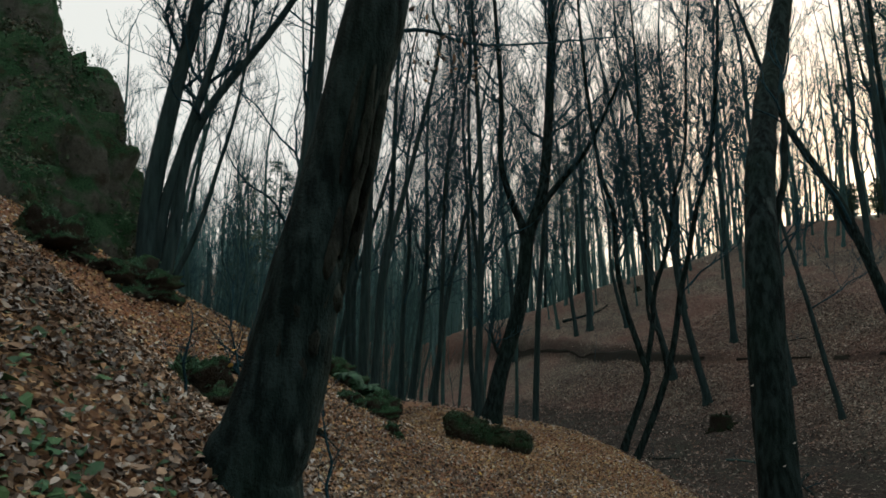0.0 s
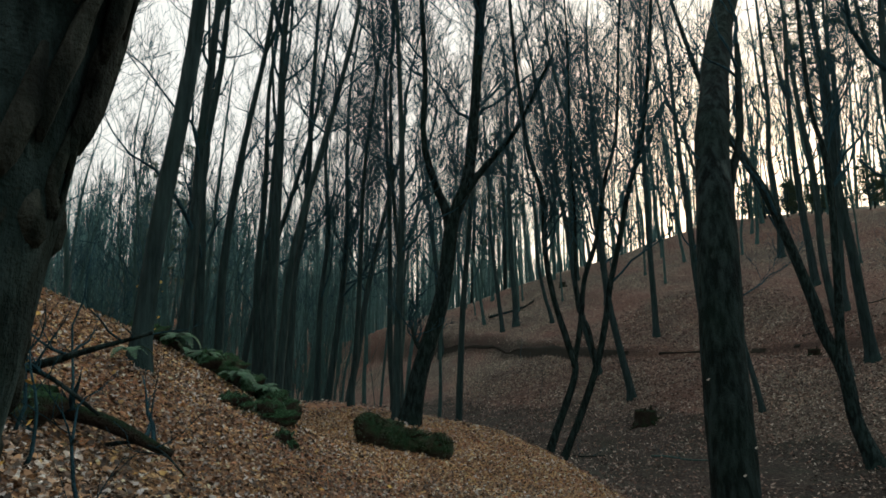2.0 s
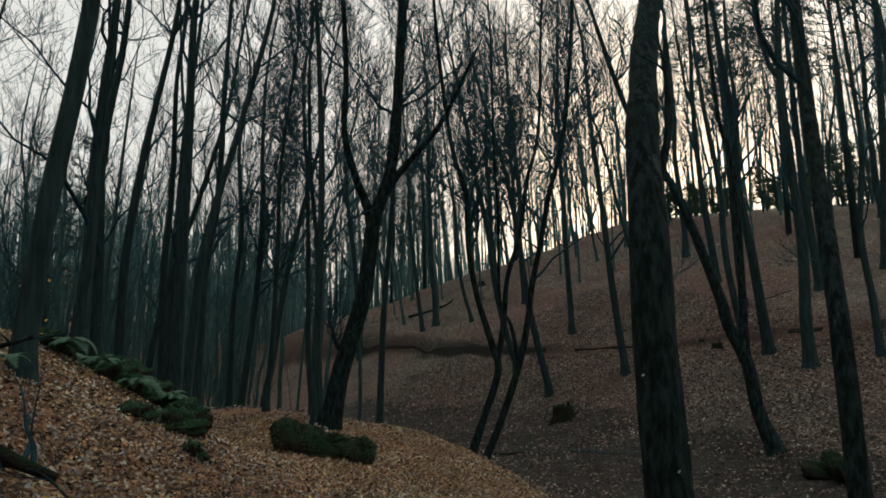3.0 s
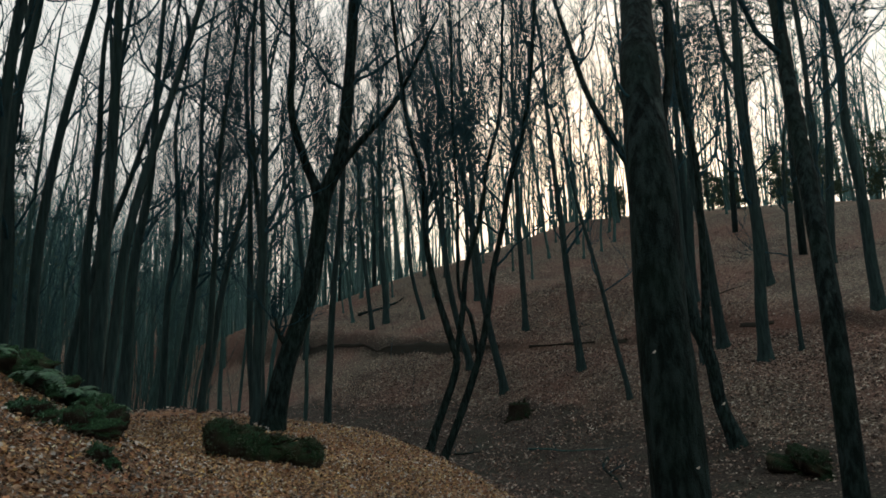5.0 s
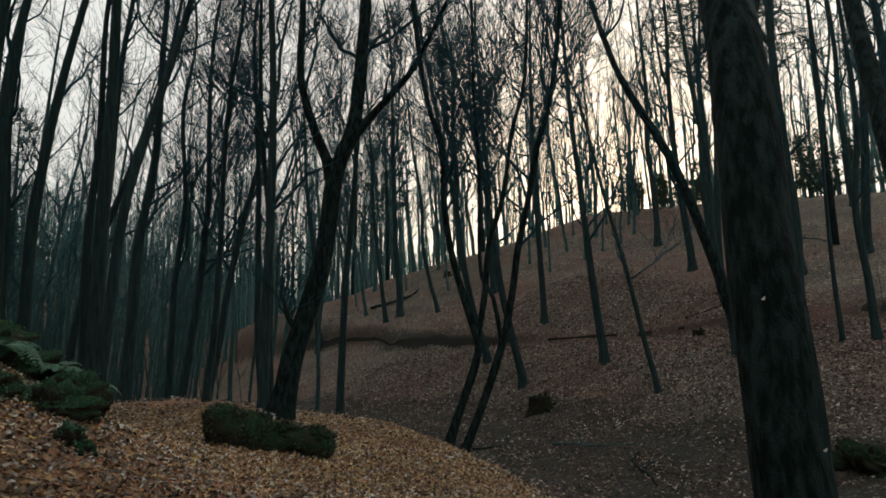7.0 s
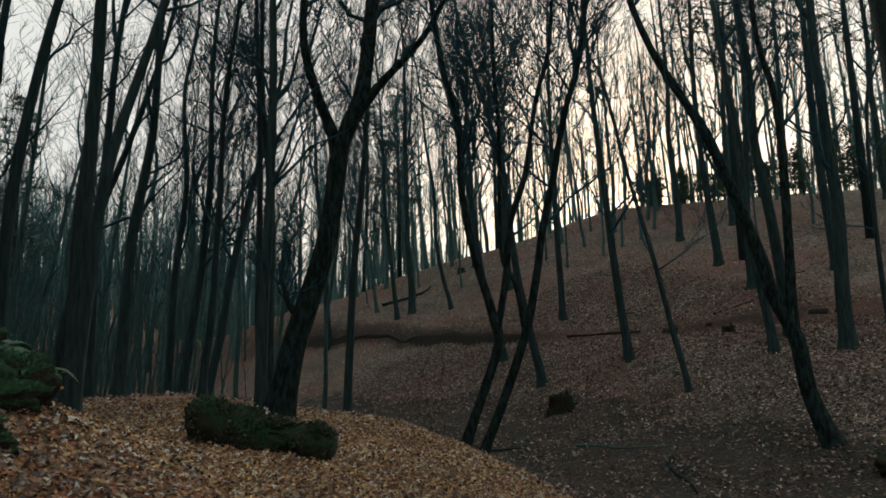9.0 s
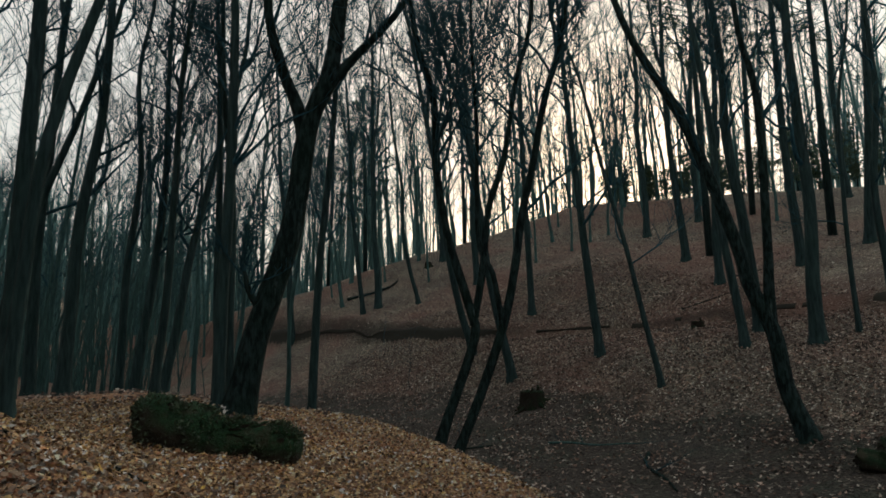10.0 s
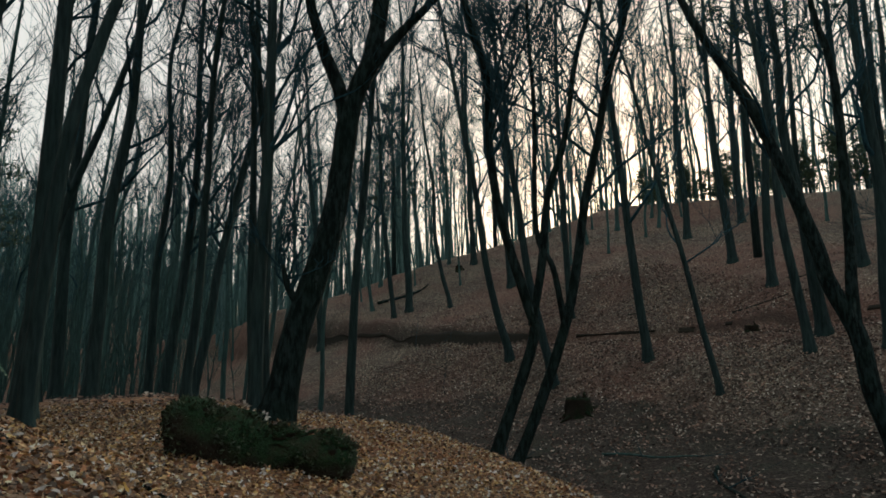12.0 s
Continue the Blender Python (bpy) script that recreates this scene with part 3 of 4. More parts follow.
def ravine_tree():
    rng = random.Random(51)
    x, y = 8.0, 9.5
    z = land(x, y)
    guide = [(-0.05, -0.05, -0.3), (0, 0, 0.1), (0.12, 0.15, -1.2 - z), (0.38, 0.42, 1.3 - z), (0.85, 0.95, 3.2 - z), (1.45, 1.6, 5.1 - z), (2.2, 2.4, 8 - z), (2.7, 3.2, 12 - z), (2.9, 3.6, 17 - z)]
    grow_tree("tree", (x, y, z), [(guide, 0.17, 0.06)], rng, "stout rough-barked tree with a mossy foot in the ravine", limbs=12, bits=(6, 6), sides=14, rough=0.1, skin=BARK_NEAR, bare=0.4)


def twin_clump():
    """Two bent trees whose stems cross low down and then rise in a spray."""
    rng = random.Random(57)
    x, y = 4.83, 17.87
    z = land(x, y)
    low = [(-0.05, 0, -0.4), (0.0, 0, 0.0), (0.2, -0.06, -1.2 - z), (0.7, -0.22, 0.2 - z), (0.62, -0.2, 0.81 - z), (0.28, -0.09, 2.12 - z), (0.1, -0.03, 3.4 - z), (0.07, -0.02, 4.96 - z), (-0.25, 0.08, 6.33 - z), (-0.55, 0.15, 9.5 - z), (-0.7, 0.2, 13.5 - z)]
    spray = [(0.68, -0.22, 0.42 - z), (0.89, -0.29, 1.53 - z), (1.03, -0.34, 2.68 - z), (1.37, -0.44, 3.73 - z), (1.65, -0.53, 5.3 - z), (2.0, -0.64, 6.66 - z), (2.2, -0.7, 9.5 - z), (2.5, -0.8, 12.5 - z)]
    grow_tree("tree", (x, y, z), [(low, 0.105, 0.03), (spray, 0.085, 0.025)], rng, "thin bent two-stemmed tree on the ravine's near side", group="forest trees", limbs=26, bits=(7, 8), sides=10, rough=0.1, bare=0.25, skin=BARK_NEAR, reach=1.2, upright=1.0, thin=0.009)
    x, y = 5.1, 17.78
    z = land(x, y)
    low = [(-0.05, 0, -0.4), (0.0, 0, -0.1), (0.57, -0.18, -0.68 - z), (0.98, -0.32, 0.51 - z), (1.21, -0.39, 1.52 - z), (1.38, -0.45, 2.55 - z), (1.64, -0.53, 3.6 - z), (1.92, -0.62, 4.92 - z), (2.33, -0.75, 6.4 - z), (2.7, -0.9, 9.5 - z), (2.9, -1.0, 13.5 - z)]
    spray = [(0.95, -0.3, 0.4 - z), (0.8, -0.26, 1.42 - z), (0.55, -0.18, 2.11 - z), (0.6, -0.2, 4.34 - z), (0.56, -0.18, 6.18 - z), (0.6, -0.2, 9.5 - z), (0.5, -0.1, 12.5 - z)]
    grow_tree("tree", (x, y, z), [(low, 0.1, 0.03), (spray, 0.06, 0.02)], rng, "thin leaning tree with a rising side stem by the ravine", group="forest trees", limbs=26, bits=(7, 8), sides=10, rough=0.1, bare=0.25, skin=BARK_NEAR, reach=1.2, upright=1.0, thin=0.009)


leaning_tree()
twin_clump()
ravine_edge_tree()
forked_tree()
crooked_tree()
bank_clump()
ravine_tree()
beech(-2.65, 10.33, 0.27, 0.11, -0.002, 14, label="dark tree leaning over the path from the bank", bits=(6, 6))

# ---- trees of the ravine, valley and hill ----
beech(3.26, 24.00, 0.27, 0.056, 0.0019, -7)
beech(0.98, 22.21, 0.21, -0.059, 0.0058, 0)
beech(1.18, 21.21, 0.22, -0.020, 0.0007, -0)
beech(-0.72, 27.13, 0.30, 0.150, 0.0053, 5)
beech(-1.64, 28.04, 0.32, 0.174, -0.0103, 7)
beech(-2.13, 28.98, 0.28, 0.050, -0.0015, 8, limbs=10, bits=(5, 4))
beech(-2.80, 24.81, 0.36, 0.037, 0.0036, 12, limbs=10, bits=(5, 4))
beech(-3.97, 26.59, 0.34, -0.019, 0.0068, 15, limbs=10, bits=(5, 4))
beech(-3.62, 23.60, 0.29, -0.026, 0.0074, 16, limbs=10, bits=(5, 4))
beech(18.67, 21.31, 0.46, 0.026, -0.0004, -51)
beech(17.57, 23.11, 0.33, -0.124, 0.0064, -46)
beech(19.72, 24.48, 0.46, -0.074, 0.0007, -47)
beech(25.79, 27.60, 0.46, -0.076, 0.0062, -51)
beech(14.86, 27.65, 0.37, -0.124, 0.0052, -34)
beech(14.36, 23.46, 0.21, -0.224, 0.0027, -39)
beech(12.17, 29.94, 0.38, -0.222, 0.0063, -26)
beech(11.98, 33.69, 0.38, -0.273, 0.0115, -22)
beech(16.21, 35.78, 0.38, -0.038, 0.0041, -28)
beech(16.31, 43.32, 0.46, -0.056, 0.0046, -23)
beech(24.77, 33.93, 0.46, -0.077, 0.0054, -42)
beech(27.97, 41.19, 0.46, -0.012, -0.0003, -38)
beech(31.88, 40.60, 0.46, -0.022, 0.0040, -43)
beech(23.08, 29.84, 0.42, 0.004, 0.0022, -44)
beech(20.00, 20.92, 0.18, -0.037, 0.0083, -54)
beech(38.15, 34.37, 0.46, -0.082, 0.0073, -54)
beech(28.77, 26.61, 0.46, 0.128, -0.0071, -55)
beech(10.15, 44.86, 0.45, -0.022, -0.0011, -14)
beech(12.40, 43.37, 0.29, -0.307, 0.0216, -17)
beech(9.09, 44.40, 0.32, -0.145, 0.0076, -12)
beech(5.20, 48.26, 0.46, -0.080, 0.0022, -6)
beech(24.07, 20.87, 0.46, -0.056, 0.0019, -54)
beech(20.67, 20.17, 0.28, -0.092, 0.0120, -51)
beech(16.66, 50.88, 0.46, -0.024, 0.0000, -19)
beech(-4.53, 18.05, 0.34, 0.033, 0.0027, 17, limbs=10, bits=(5, 4))
beech(-4.58, 20.11, 0.32, 0.002, 0.0010, 15, limbs=10, bits=(5, 4))
beech(-2.59, 19.50, 0.36, 0.058, -0.0031, 10, limbs=10, bits=(5, 4))
beech(-1.98, 17.55, 0.24, 0.015, 0.0163, 9, limbs=10, bits=(5, 4))
beech(-0.39, 21.68, 0.20, 0.095, -0.0037, 2)
beech(0.93, 18.69, 0.26, 0.056, -0.0046, -2)
beech(-4.02, 20.05, 0.29, -0.032, 0.0149, 16, limbs=10, bits=(5, 4))
beech(-4.40, 25.09, 0.26, 0.050, 0.0199, 13, limbs=10, bits=(5, 4))
beech(-5.28, 22.65, 0.30, -0.009, 0.0008, 17, limbs=10, bits=(5, 4))

# ---- woods further off, repeats of a dozen grown trees ----
def clear_of(x, y, spots, gap):
    return all((x - a) ** 2 + (y - b) ** 2 > gap * gap for a, b in spots)


def scatter_woods():
    rng = random.Random(77)
    spots = [(o.location.x, o.location.y) for o in scene.objects if o.type == "EMPTY"]
    kinds = []
    for k in range(10):
        d = rng.uniform(0.17, 0.36)
        kinds.append(beech(-14 - 3.0 * k, 62 + 1.5 * k, d, rng.uniform(-0.07, 0.07), rng.uniform(-0.003, 0.003), rng.uniform(0, 360), label="tall bare forest tree among dense woods", limbs=15 if k < 6 else 12, bits=(6, 8) if k < 6 else (5, 5), skin=HAZED_BEECH, wob=0.034))
    zones = (  # x from, to, y from, to, tries, gap, test on the distance from the ravine's line
        (-26, 10, 29, 64, 330, 2.1, lambda d: -26 < d < -1),
        (4, 46, 42, 74, 360, 2.2, lambda d: d > 9),
        (24, 52, 14, 48, 50, 3.8, lambda d: d > 16),
        # unseen trees behind the start, added to shut out sky light
        (-28, 34, -34, -4, 30, 4.0, lambda d: True),
        (-22, -6, 17, 40, 18, 2.8, lambda d: d < -10),
        (-14, 14, 54, 96, 85, 2.2, lambda d: d > -14),
    )
    made = 0
    for x0, x1, y0, y1, tries, gap, test in zones:
        for _ in range(tries):
            x, y = rng.uniform(x0, x1), rng.uniform(y0, y1)
            if not test((x - ravine_x(y)) * 0.93) or not clear_of(x, y, spots, gap) or made > 520:
                continue
            if abs(x - path_x(y)) < 1.8 and y < 34:
                continue
            spots.append((x, y))
            s = rng.uniform(0.65, 1.05)
            tip = rng.gauss(5.0, 3.0) if x < ravine_x(y) + 6 else rng.gauss(-1.0, 2.0)
            copy_thing(rng.choice(kinds[6:] if x < -5 or x > 20 else kinds[:7]), pose(x, y, land(x, y), rng.gauss(0, 2), tip, 0) @ pose(0, 0, 0, 0, 0, rng.uniform(0, 360)) @ Matrix.Scale(s, 4))
            made += 1


scatter_woods()


def far_woods():
    rng = random.Random(99)
    T = Tubes()
    count = 0
    while count < 2150:
        a, r = (radians(rng.uniform(-48, 66)), rng.uniform(62, 190)) if count < 1700 else (radians(rng.uniform(-36, 15)), rng.uniform(60, 135))
        x, y = r * math.sin(a), r * math.cos(a)
        z, h, d = land(x, y), rng.uniform(13, 21), rng.uniform(0.18, 0.4)
        count += 1
        lx, ly = rng.gauss(0, 0.05), rng.gauss(0, 0.05)
        pts = [Vector((x + lx * q, y + ly * q, z + q)) for q in (-0.3, h * 0.3, h * 0.62, h)]
        T.tube(pts, [d / 2, d * 0.4, d * 0.28, 0.02], 4, cap=False)
        for _ in range((11 if r < 120 else 6) if a > -0.12 else 8):
            s = rng.uniform(0.3, 0.95)
            p = Vector((x + lx * h * s, y + ly * h * s, z + h * s))
            q = rng.uniform(0, 2 * math.pi)
            o = Vector((math.cos(q), math.sin(q), rng.uniform(0.6, 2.0))).normalized() * rng.uniform(1.5, 4.0)
            T.tube([p, p + o * 0.5, p + o + Vector((0, 0, 0.4))], [0.05, 0.03, 0.008], 3, cap=False)
    tagged(T.object("far_woods", HAZED_BARK), "distant bare woods closing the valley", "woods", kind="stuff")


far_woods()


def thicket():
    rng = random.Random(123)
    T = Tubes()
    made = 0
    while made < 640:
        x, y = rng.uniform(-26, 4), rng.uniform(34, 66)
        d = (x - ravine_x(y)) * 0.93
        if d > -3 or abs(x - path_x(y)) < 1.2:
            continue
        made += 1
        z, h, r = land(x, y), rng.uniform(4, 10), rng.uniform(0.02, 0.055)
        lx, ly = rng.gauss(0.08, 0.09), rng.gauss(0, 0.06)
        pts = [Vector((x, y, z - 0.1))]
        for k in range(4):
            pts.append(pts[-1] + Vector((lx * h / 4 + rng.gauss(0, 0.07), ly * h / 4 + rng.gauss(0, 0.07), h / 4)))
        T.tube(pts, [r * (1 - 0.2 * k) for k in range(5)], 4, cap=False)
        for _ in range(7):
            k = rng.randrange(1, 5)
            a = rng.uniform(0, 6.283)
            o = Vector((math.cos(a), math.sin(a), rng.uniform(0.8, 2.2))).normalized() * rng.uniform(0.7, 1.9)
            T.tube([pts[k], pts[k] + o], [0.014, 0.006], 3, cap=False)
    tagged(T.object("thicket", HAZED_BEECH), "thin grey saplings crowding the valley floor", "saplings", kind="stuff")


thicket()

# ---- earth bank above the old terrace path ----
def earth_bank():
    verts, faces, rows = [], [], 6
    ys = [8 + 0.22 * i for i in range(196)]
    for y in ys:
        for k in range(rows):
            wide = (0.12 + 0.26 * ease(y, 27, 38)) * ease(noise.noise((y * 0.17, 4.0, 1.0)), -0.3, 0.3) + 0.02
            d = terrace_line(y) + 0.2 + wide * (k / (rows - 1) - 0.5) + 0.12 * noise.noise((y * 0.8, k * 0.3, 2))
            x = ravine_x(y) + d / 0.93
            lip = (0.0, 0.03, 0.05, 0.1, 0.12, 0.0)[k] * (0.35 + 0.65 * ease(y, 27, 38)) * (1 + 0.9 * noise.noise((y * 1.3, k, 9)))
            verts.append((x - 0.5 * lip, y, land(x, y) + 0.012 + lip))
    for j in range(len(ys) - 1):
        if noise.noise((ys[j] * 0.42, 7.0, 5.0)) + 0.5 * noise.noise((ys[j] * 1.6, 3.0, 5.0)) + 0.55 * ease(ys[j], 27, 38) - 0.2 < 0.0:
            continue
        for k in range(rows - 1):
            faces.append((j * rows + k, j * rows + k + 1, (j + 1) * rows + k + 1, (j + 1) * rows + k))
    tagged(mesh_object("earth_bank", verts, faces, SHADED_SOIL), "low bank of bare earth, painted dark as shade, along the terrace", "bank", kind="structure")


earth_bank()


# ---- rocks ----
def lump(name, radii, seed, material, parent=None, label="", rings=18, rough=0.3, craggy=0.0, at=(0, 0, 0)):
    """A weathered boulder: a rounded body broken by noise at three scales."""
    verts, faces, n = [], [], rings * 2
    for j in range(rings + 1):
        th = math.pi * j / rings
        for i in range(n):
            ph = 2 * math.pi * i / n
            d = Vector((math.sin(th) * math.cos(ph), math.sin(th) * math.sin(ph), math.cos(th)))
            k = 1 + rough * noise.noise(d * 1.6 + Vector((seed, 0, 0))) + 0.5 * rough * noise.noise(d * 4.3 + Vector((0, seed, 0))) + 0.28 * rough * noise.noise(d * 11 + Vector((0, 0, seed)))
            if craggy:
                k += craggy * (abs(noise.noise(d * 3.1 + Vector((seed, seed, 0)))) - 0.25) + 0.5 * craggy * (abs(noise.noise(d * 7.7)) - 0.2)
            verts.append((at[0] + d.x * radii[0] * k, at[1] + d.y * radii[1] * k, at[2] + d.z * radii[2] * k))
    for j in range(rings):
        for i in range(n):
            i2 = (i + 1) % n
            faces.append((j * n + i, (j + 1) * n + i, (j + 1) * n + i2, j * n + i2))
    return mesh_object(name, verts, faces, material, parent, label)


def rock_outcrop():
    x, y, z = -8.6, 12.6, 3.3
    crag = thing("rock_outcrop", x, y, z, "dark mossy limestone crag above the leafy bank", "rock")
    lump("upper_crag", (4.3, 4.2, 8.8), 3.0, CRAG, crag, "steep craggy rock face with moss", 80, 0.26, 0.18, (-5.6, 2.6, 1.4))
    lump("lower_block", (2.8, 2.4, 3.6), 9.0, CRAG, crag, "rounded moss-covered block", 60, 0.28, 0.12, (-0.35, 0.3, 0.0))
    lump("shoulder", (2.3, 2.2, 4.2), 17.0, CRAG, crag, "mossy rock shoulder", 50, 0.28, 0.13, (-1.3, 1.3, 1.2))
    lump("foot_block", (1.6, 1.5, 1.5), 14.0, CRAG, crag, "low mossy block half under leaves", 36, 0.3, 0.25, (0.5, -2.0, 0.0))


rock_outcrop()


def creeper_on_rock():
    """Small ivy and moss leaves clinging to the crag's faces."""
    rng = random.Random(61)
    crag = next(o for o in scene.objects if o.name == "rock_outcrop")
    for face in list(crag.children):
        verts, faces = [], []
        polys = face.data.polygons
        for _ in range(22000 if "foot" not in face.name else 6000):
            p = polys[rng.randrange(len(polys))]
            if noise.noise(p.center * 0.9) < -0.12 + 0.3 * rng.random() - 0.15:
                continue
            c = p.center + p.normal * rng.uniform(0.01, 0.09) + Vector((rng.gauss(0, 0.08), rng.gauss(0, 0.08), rng.gauss(0, 0.08)))
            n = (p.normal + Vector((rng.gauss(0, 0.5), rng.gauss(0, 0.5), rng.gauss(0.3, 0.5)))).normalized()
            u = n.orthogonal().normalized()
            u = (u * math.cos(rng.uniform(0, 6.28)) + n.cross(u) * math.sin(rng.uniform(0, 6.28))).normalized()
            w = n.cross(u)
            l = rng.uniform(0.025, 0.065)
            k = len(verts)
            verts += [c - u * l, c - w * l * 0.6 + n * 0.02, c + u * l, c + w * l * 0.6 + n * 0.02]
            faces += [(k, k + 1, k + 2), (k, k + 2, k + 3)]
        tagged(mesh_object("ivy_cover", verts, faces, IVY, face, "dark green ivy and dead leaves on rock", smooth=False), kind="stuff")


creeper_on_rock()


def moss_tufts(face, owner, count, material, seed, size=0.022):
    """Short moss shoots that stand off a surface and break its outline."""
    rng = random.Random(seed)
    verts, faces = [], []
    polys = face.data.polygons
    while len(faces) < count:
        p = polys[rng.randrange(len(polys))]
        if p.normal.z < rng.uniform(-0.5, 0.2) or noise.noise(p.center * 3.1) < -0.2 - 0.2 * rng.random():
            continue
        c = p.center + Vector((rng.gauss(0, 0.03), rng.gauss(0, 0.03), rng.gauss(0, 0.015)))
        u = (p.normal + Vector((rng.gauss(0, 0.7), rng.gauss(0, 0.7), rng.gauss(0.1, 0.5)))).normalized() * rng.uniform(0.7, 2.2) * size
        w = u.orthogonal().normalized()
        w = (w * math.cos(rng.uniform(0, 6.28)) + u.normalized().cross(w) * math.sin(rng.uniform(0, 6.28))) * size * 0.4
        k = len(verts)
        verts += [c - w, c + w, c + u * 0.9 + w * 0.5, c + u]
        faces.append((k, k + 1, k + 2, k + 3))
    tagged(mesh_object("moss", verts, faces, material, owner, "tufts of green moss", smooth=False), kind="stuff")


def mossy_stone_at(x, y, rx, ry, rz, seed, label="uneven stone overgrown with green moss", skin=None, shoots=None):
    ob = thing("mossy_stone", x, y, land(x, y) - 0.25 * rz, label, "stone", "mossy stones on the bank", seed * 40)
    body = lump("stone_body", (rx, ry, 1.5 * rz), seed, skin or MOSS, ob, rings=28, rough=0.75, craggy=0.3)
    moss_tufts(body, body, round(2600 * rx), shoots or FERN, seed)


for x, y, rx, ry, rz, seed in ((-2.85, 13.2, 0.7, 0.5, 0.17, 1), (-2.0, 13.1, 0.55, 0.42, 0.18, 2), (-1.5, 13.15, 0.42, 0.32, 0.2, 3), (-0.85, 11.0, 0.16, 0.13, 0.11, 4), (-2.35, 6.6, 0.34, 0.26, 0.22, 5),
                              (-4.4, 8.9, 0.8, 0.4, 0.22, 6), (-5.0, 8.1, 0.6, 0.4, 0.25, 7), (-2.5, 12.9, 0.55, 0.45, 0.24, 10), (-1.3, 11.8, 0.24, 0.4, 0.14, 12), (-1.22, 12.45, 0.34, 0.28, 0.22, 13), (-1.7, 11.45, 0.26, 0.2, 0.12, 14), (-3.3, 12.6, 0.4, 0.36, 0.2, 9)):
    mossy_stone_at(x, y, rx, ry, rz, seed)
mossy_stone_at(13.6, 15.4, 0.72, 0.6, 0.34, 16, "low dark mossy hump at a tree's foot in the ravine", ROTTEN, LOG_MOSS)
mossy_stone_at(1.15, 15.75, 0.34, 0.2, 0.13, 18, "low moss cushion behind a rotten log", MOSS_DARK, LOG_MOSS)
mossy_stone_at(-1.98, 5.3, 0.3, 0.24, 0.17, 17, "small mossy stone among leaves on the bank")


# ---- fallen wood ----
def mossy_log():
    a, b = Vector((0.12, 15.35, 0)), Vector((1.92, 14.6, 0))
    mid = (a + b) / 2
    log = thing("mossy_log", mid.x, mid.y, land(mid.x, mid.y), "rotten mossy log lying across the leafy shelf", "log")
    T, pts, radii = Tubes(), [], []
    for i in range(25):
        s = i / 24
        p = a.lerp(b, s)
        r = (0.36 - 0.12 * s + 0.04 * math.sin(7 * s)) * (0.82 + 0.18 * min(1, 8 * s, 8 * (1 - s)))
        p.z = land(p.x, p.y) + 0.45 * r
        pts.append(p - log.location)
        radii.append(r)
    T.tube(pts, radii, 30, 0.5, 4.0)
    body = T.object("trunk", MOSS_DARK, log)
    moss_tufts(body, body, 2600, LOG_MOSS, 69, 0.03)
    for k, (s, rx, ry, rz) in enumerate(((0.1, 0.3, 0.26, 0.18), (0.32, 0.3, 0.22, 0.12), (0.62, 0.34, 0.2, 0.11), (0.88, 0.22, 0.22, 0.15))):
        p = pts[int(s * 24)]
        cushion = lump("moss_cushion", (rx, ry, rz), 20.0 + k, MOSS_DARK, log, "thick green moss", 20, 0.5, 0.3, (p.x, p.y, p.z + radii[int(s * 24)] * 0.58))
        moss_tufts(cushion, cushion, 900, LOG_MOSS, 70 + k, 0.028)
    rng = random.Random(91)
    for k in range(46):
        q = rng.choice((rng.uniform(0.3, 0.6), rng.uniform(0.05, 0.95)))
        p, r = pts[int(q * 24)], radii[int(q * 24)]
        leaf = new("leaf", rng.choice(LEAF_MESHES))
        leaf.parent = log
        leaf.matrix_basis = Matrix.LocRotScale(p + Vector((rng.uniform(-0.05, 0.05), rng.uniform(-0.1, 0.2), r + 0.07)), Euler((rng.gauss(0, 0.4), rng.gauss(0, 0.4), rng.uniform(0, 6))), (rng.uniform(0.8, 1.2),) * 3)
    stub = Tubes()
    p = pts[20]
    stub.tube([p, p + Vector((0.05, -0.2, 0.1)), p + Vector((0.08, -0.3, 0.2))], [0.09, 0.07, 0.04], 8, 0.2)
    stub.object("branch_stub", ROTTEN, log)


mossy_log()


def stump(x, y, r, h, seed, label):
    rng = random.Random(seed)
    ob = thing("tree_stump", x, y, land(x, y), label, "stump", "stumps on the slope")
    T = Tubes()
    n = 8
    T.tube([Vector((0, 0, -0.2 + (h + 0.2) * i / n)) for i in range(n + 1)], [r * (1 + 0.5 * math.exp(-3 * i / n)) for i in range(n + 1)], 16, 0.35, seed)
    T.object("stump_wood", ROTTEN, ob)
    for k in range(5):
        a = 2 * math.pi * k / 5 + rng.uniform(-0.4, 0.4)
        o = Vector((math.cos(a), math.sin(a), 0))
        R = Tubes()
        end = o * r * rng.uniform(1.8, 2.6)
        end.z = land(x + end.x, y + end.y) - land(x, y) - 0.03
        R.tube([o * r * 0.7 + Vector((0, 0, 0.25 * h)), o * r * 1.25 + Vector((0, 0, 0.1 * h + 0.5 * end.z)), end], [r * 0.36, r * 0.24, r * 0.08], 7, 0.2, k)
        R.object("root", ROTTEN, ob)
    for k in range(3 if r > 0.3 else 1):
        a = rng.uniform(0, 6.28)
        S = Tubes()
        p = Vector((math.cos(a) * r * 0.6, math.sin(a) * r * 0.6, h * 0.85))
        S.tube([p, p + Vector((rng.uniform(-0.1, 0.1), 0, rng.uniform(0.1, 0.3)))], [r * 0.3, r * 0.06], 6, 0.2, k)
        S.object("splinter", ROTTEN, ob, "jagged broken wood")


stump(11.25, 26.5, 0.36, 0.5, 3, "dark rotten broken stump on the ravine slope")
stump(15.3, 50.3, 0.25, 0.35, 4, "small dark stump high on the hill")
stump(19.6, 27.6, 0.24, 0.3, 5, "small dark stump beside the terrace path")
stump(8.9, 10.5, 0.3, 0.25, 6, "low mossy root hump at a tree's foot")


